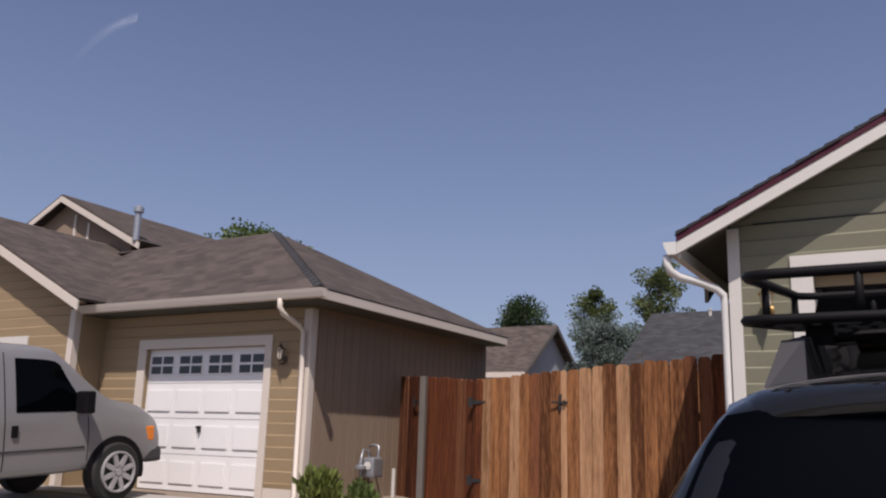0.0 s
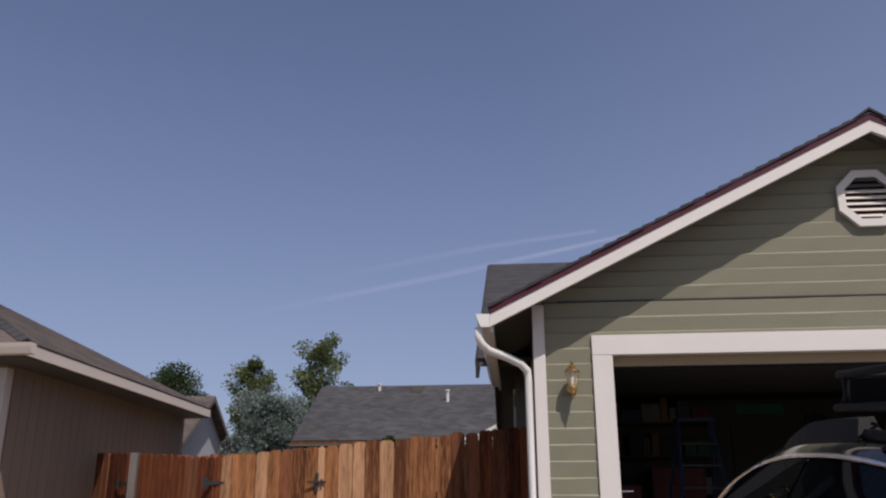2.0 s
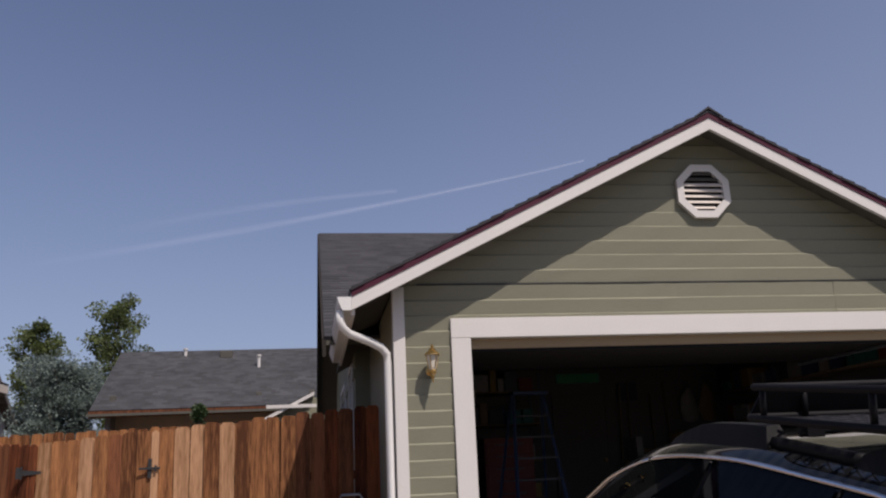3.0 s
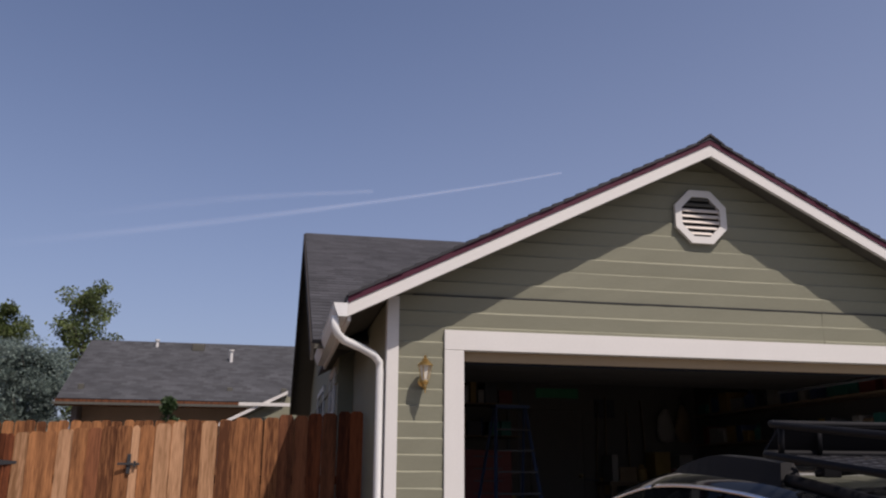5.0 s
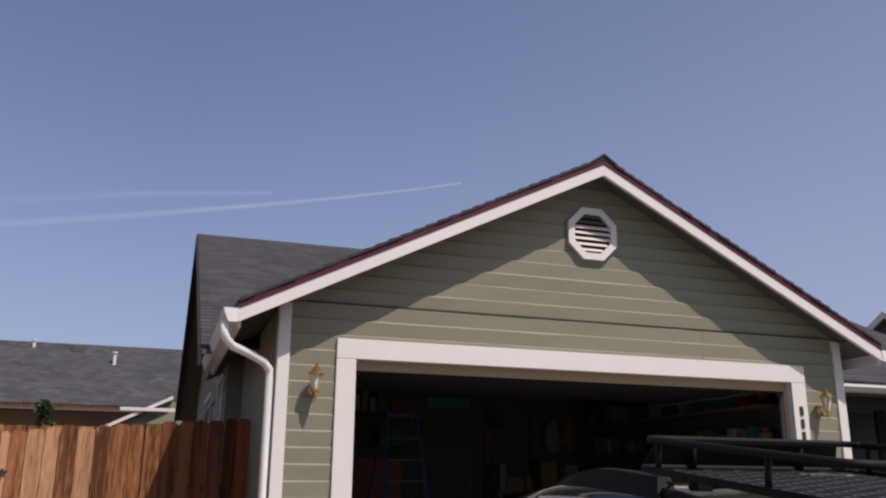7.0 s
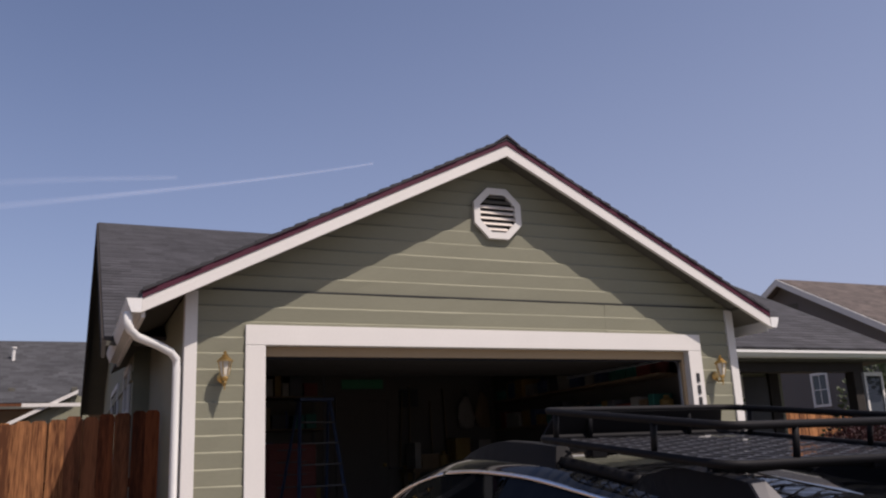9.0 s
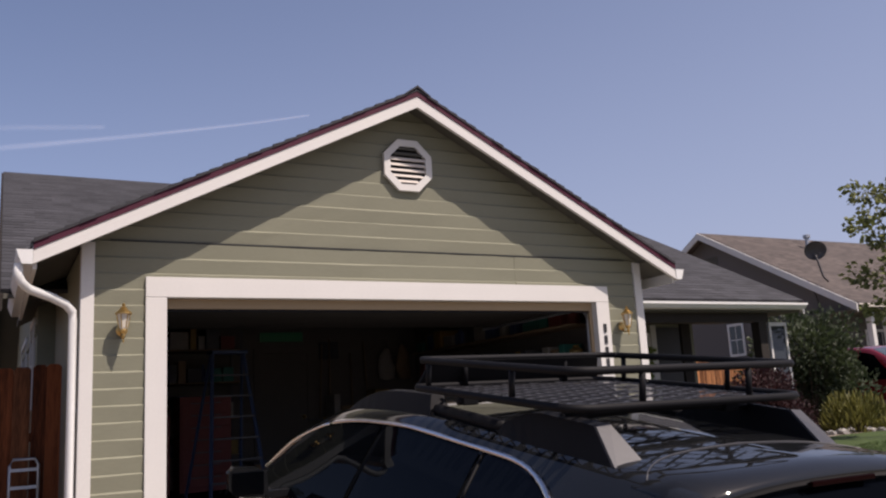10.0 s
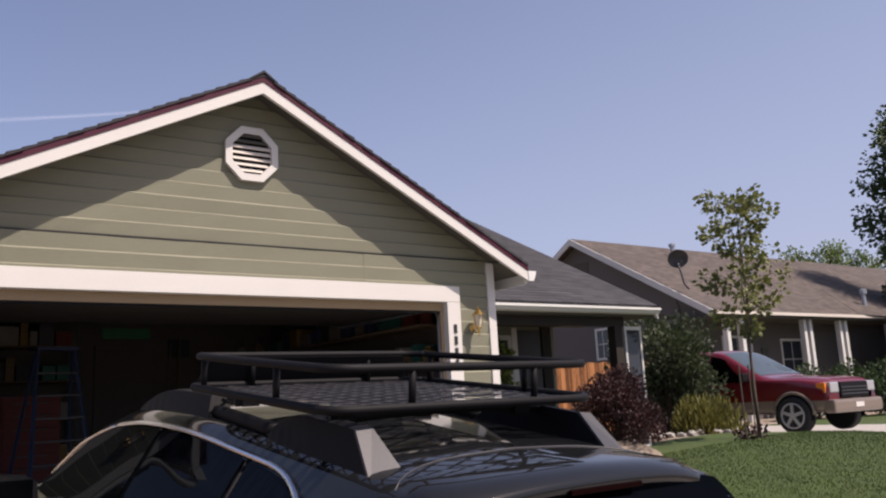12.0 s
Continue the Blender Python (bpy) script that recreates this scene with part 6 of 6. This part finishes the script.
def shrub(name, at, w, h, leaves, size, mat, label, seed=1, lumps=7, slim=0.4, upright=0.3):
    r = random.Random(seed)
    ob = thing(name, label, "shrub", at=pose(*at))
    bm = bmesh.new()
    hubs = []
    for k in range(lumps * 3):
        a = r.uniform(0, 2 * math.pi)
        q = Vector((math.cos(a) * w * r.uniform(0.1, 0.85), math.sin(a) * w * r.uniform(0.1, 0.85), h * r.uniform(0.2, 0.9)))
        q.z *= 1 - 0.45 * (q.xy.length / w) ** 2
        tube(bm, [(q.x * 0.1, q.y * 0.1, 0), q * 0.6, q], 0.02, 5, 0.005)
        hubs.append(q)
    part("branchwork", bm, "bark", ob)
    bm = bmesh.new()
    for q in hubs:
        for _ in range(leaves // len(hubs)):
            o = rand_way(r) * w * 0.42 * r.random() ** 0.4
            p = q + o
            if p.z > 0.02:
                leaf(bm, p, (o.normalized() + Vector((0, 0, upright * 2))).normalized(), rand_way(r), size * r.uniform(0.6, 1.4), slim)
    part("foliage", bm, mat, ob)
    return ob


G = ground_z
tree("tree", (9.48, 0.86, G(9.25, 0.86)), 4.2, 0.98, 2100, 0.09, "leaf_young", "slender young tree with sparse light green leaves on the lawn", trunk=0.035, bare=0.42, limbs=15, seed=4, clump=0.24, lift=0.7)
for dx, dy in ((-0.28, -0.1), (0.3, 0.12)):
    bm = bmesh.new()
    tube(bm, [(9.25 + dx, 0.86 + dy, G(9.25, 0.86) - 0.2), (9.25 + dx, 0.86 + dy, G(9.25, 0.86) + 1.25)], 0.014, 6)
    tagged(part("tree_stake", bm, "bark"), "thin wooden stake beside the young tree", "stake", "stakes by the young tree")
shrub("mulch_plants", (9.25, 0.86, G(9.25, 0.86)), 0.3, 0.15, 120, 0.08, "leaf_purple", "low dry plants round the young tree's foot", 3, 3)
bm = lathe(bmesh.new(), [(0.80, 0.0), (0.72, 0.14), (0.5, 0.27), (0.3, 0.33), (0.001, 0.34)], (0, 0, 0), "z", 20)
bed = tagged(part("planting_bed", bm, "dirt"), "low raised planting bed of dry soil", "bed", kind="structure")
bed.matrix_world = pose(6.35, 1.3, -0.05)
shrub("shrub", (6.52, 1.3, 0.24), 0.72, 1.04, 11000, 0.045, "leaf_purple", "rounded purple-leaved barberry shrub by the porch", 5)
shrub("shrub", (11.35, 4.35, 0.12), 1.25, 2.6, 9500, 0.085, "leaf_shade", "tall dark green shrub in the front bed", 6, 10)
shrub("shrub", (11.0, 3.05, 0.02), 0.78, 0.68, 1900, 0.15, "leaf_yellow", "yellow-green spiky shrub before the red vehicle", 7, 6, 0.16, 0.9)
shrub("shrub", (5.8, 3.15, 0.0), 0.36, 2.1, 1300, 0.09, "leaf_light", "tall light green climbing plant by the porch", 8, 6)
shrub("shrub", (-8.75, 1.25, G(-8.75, 1.25)), 0.30, 0.36, 700, 0.12, "leaf_light", "low weedy green shrub at the tan house corner", 9, 5, 0.25, 0.6)
shrub("shrub", (-8.6, 2.0, G(-8.6, 2)), 0.22, 0.2, 260, 0.10, "leaf", "small green weeds beside the gas meter", 10, 4, 0.25, 0.6)
for k, (x, y) in enumerate(((21.3, 6.9), (22.4, 6.25), (23.5, 5.6), (24.7, 5.0))):
    tagged(shrub("hedge_shrub", (x, y, -0.12), 0.95, 1.6, 2600, 0.10, "leaf_dark", "dense clipped dark green hedge shrub", 20 + k, 7), group="hedge beyond the red vehicle")
# rocks edging the bed
r9 = random.Random(9)
for k in range(16):
    x, y = 8.6 + k * 0.19, 3.35 - 0.06 * k + r9.uniform(-0.15, 0.15)
    bm = bmesh.new()
    bmesh.ops.create_icosphere(bm, subdivisions=1, radius=0.11)
    for v in bm.verts:
        v.co = Vector((v.co.x * r9.uniform(0.8, 1.4), v.co.y * r9.uniform(0.8, 1.2), v.co.z * r9.uniform(0.5, 0.9)))
    ob = tagged(part("stone", bm, "concrete"), "pale rounded edging stone along the bed", "stone", "stones edging the bed")
    ob.matrix_world = pose(x, y, G(x, y) + 0.03, 0, 0, r9.uniform(0, 90))

# trees behind the fence
tree("tree", (-19.0, 30.0, 0), 7.3, 1.3, 13000, 0.11, "leaf_dark", "dense round dark green tree beyond the houses", trunk=0.16, bare=0.5, limbs=24, seed=11, clump=0.75)
tree("tree", (-20.6, 32.0, 0), 7.1, 0.5, 900, 0.17, "leaf_dark", "small dark green treetop beyond the houses", trunk=0.1, bare=0.6, limbs=10, seed=12, clump=0.4)
tree("tree", (-15.6, 31.0, 0), 7.75, 1.2, 12000, 0.11, "leaf_olive", "mid green leafy tree with an uneven open crown", trunk=0.14, bare=0.35, limbs=24, seed=13, clump=0.5, shape="oval", lift=1.0)
tree("tree", (-12.4, 31.0, 0), 8.6, 1.35, 13000, 0.11, "leaf_olive", "tall mid green poplar with an uneven open crown", trunk=0.15, bare=0.35, limbs=28, seed=14, clump=0.5, shape="oval", lift=1.0)
tree("tree", (-12.75, 24.5, 0), 4.95, 1.55, 62000, 0.075, "needle_blue", "blue-grey spruce with upswept branches behind the fence", trunk=0.12, bare=0.08, limbs=70, seed=15, clump=0.45, lift=1.15)
tree("conifer", (-6.95, 16.6, 0), 3.0, 0.34, 6500, 0.07, "leaf_dark", "narrow dark green conifer before the rear house", trunk=0.05, bare=0.1, limbs=18, seed=16, clump=0.16, shape="cone")
tree("tree", (-24.0, 16.0, 0), 8.0, 2.4, 34000, 0.13, "leaf", "dark green treetop behind the tan roof", trunk=0.2, bare=0.45, limbs=36, seed=17, clump=0.8)
tree("tree", (32.5, 7.7, 0), 12.0, 2.3, 16000, 0.17, "leaf_dark", "large dark green shade tree past the far house", trunk=0.28, bare=0.25, limbs=36, seed=18, clump=0.8)
tree("tree", (44.0, 18.5, 0), 8.7, 3.6, 9000, 0.16, "leaf", "mid green treetop behind the far roofs", trunk=0.25, bare=0.45, limbs=22, seed=19, clump=0.9)

# grass blades on the near part of the lawn
r10 = random.Random(10)
bm_v, bm_f = [], []
for k in range(60000):
    x, y = r10.uniform(4.5, 11.5), r10.uniform(-4.5, 0.95)
    z = G(x, y) + 0.02
    a, h, w = r10.uniform(0, 6.28), r10.uniform(0.015, 0.036), 0.005
    n = len(bm_v)
    bm_v += [(x - w * math.cos(a), y - w * math.sin(a), z), (x + w * math.cos(a), y + w * math.sin(a), z), (x + r10.uniform(-0.02, 0.02), y + r10.uniform(-0.02, 0.02), z + h)]
    bm_f.append((n, n + 1, n + 2))
me = bpy.data.meshes.new("grass")
me.from_pydata(bm_v, [], bm_f)
me.materials.append(leaf_material("grass_blade", (0.034, 0.066, 0.007)))
tagged(new("grass", me), "short mown green grass blades", "grass", kind="stuff")


# ---- vapour trails and wisps high in the sky ----
def haze_material(name, thick, scale):
    m = bpy.data.materials.new(name)
    m.use_nodes = True
    n, l = m.node_tree.nodes, m.node_tree.links
    n.remove(n["Principled BSDF"])
    di, tr, mx = n.new("ShaderNodeBsdfDiffuse"), n.new("ShaderNodeBsdfTransparent"), n.new("ShaderNodeMixShader")
    tl_, ad = n.new("ShaderNodeBsdfTranslucent"), n.new("ShaderNodeAddShader")
    di.inputs["Color"].default_value = tl_.inputs["Color"].default_value = (0.85, 0.85, 0.87, 1)
    uv, sep = n.new("ShaderNodeUVMap"), n.new("ShaderNodeSeparateXYZ")
    l.new(uv.outputs[0], sep.inputs[0])

    def mathn(op, a, b):
        k = n.new("ShaderNodeMath")
        k.operation = op
        for i, v in enumerate((a, b)):
            if isinstance(v, (int, float)):
                k.inputs[i].default_value = v
            elif v is not None:
                l.new(v, k.inputs[i])
        return k.outputs[0]
    v = sep.outputs["Y"]
    hump = mathn("MULTIPLY", mathn("MULTIPLY", v, mathn("SUBTRACT", 1.0, v)), 4.0)
    hump = mathn("POWER", hump, 2.0)
    fade = mathn("POWER", sep.outputs["X"], 1.1)
    no = n.new("ShaderNodeTexNoise")
    no.inputs["Scale"].default_value, no.inputs["Detail"].default_value = scale, 4
    l.new(uv.outputs[0], no.inputs["Vector"])
    a = mathn("MULTIPLY", mathn("MULTIPLY", hump, fade), mathn("MULTIPLY", no.outputs["Fac"], thick))
    l.new(a, mx.inputs["Fac"])
    l.new(tr.outputs[0], mx.inputs[1])
    l.new(di.outputs[0], ad.inputs[0])
    l.new(tl_.outputs[0], ad.inputs[1])
    l.new(ad.outputs[0], mx.inputs[2])
    l.new(mx.outputs[0], n["Material Output"].inputs["Surface"])
    return m


def trail(name, ends, width, mat, label):
    """A long thin ribbon of vapour between directions (azimuth from +y to +x, elevation), 3 km off."""
    bm = bmesh.new()
    uv = bm.loops.layers.uv.new("uv")
    (a0, e0, w0), (a1, e1, w1) = ends
    rows = []
    for k in range(41):
        f = k / 40
        az, el, w = radians(a0 + (a1 - a0) * f), radians(e0 + (e1 - e0) * f + 0.55 * math.sin(math.pi * f)), w0 + (w1 - w0) * f
        rows.append([bm.verts.new(Vector((math.sin(az) * math.cos(el + s * w), math.cos(az) * math.cos(el + s * w), math.sin(el + s * w))) * 3000) for s in (-width, width)])
    for k, (a, b) in enumerate(zip(rows, rows[1:])):
        f = bm.faces.new((a[0], b[0], b[1], a[1]))
        for loop, (u, v) in zip(f.loops, ((k, 0), (k + 1, 0), (k + 1, 1), (k, 1))):
            loop[uv].uv = (u / 40, v)
    ob = tagged(part(name, bm, mat), label, "vapour trail", kind="structure")
    ob.visible_shadow = False
    return ob


trail("vapour_trail", ((-19, 13.2, 2.0), (19.5, 20.1, 0.5)), 0.0035, haze_material("vapour", 0.5, 6), "thin white vapour trail across the hazy sky")
trail("vapour_trail", ((-14, 15.6, 2.0), (6.0, 18.9, 0.8)), 0.004, haze_material("thin_vapour", 0.2, 6), "faint older vapour trail beside the first")
trail("cloud_wisp", ((-56.2, 22.2, 2.2), (-52.4, 25.8, 1.6)), 0.0045, haze_material("wisp", 0.5, 3), "small faint wisp of cloud")
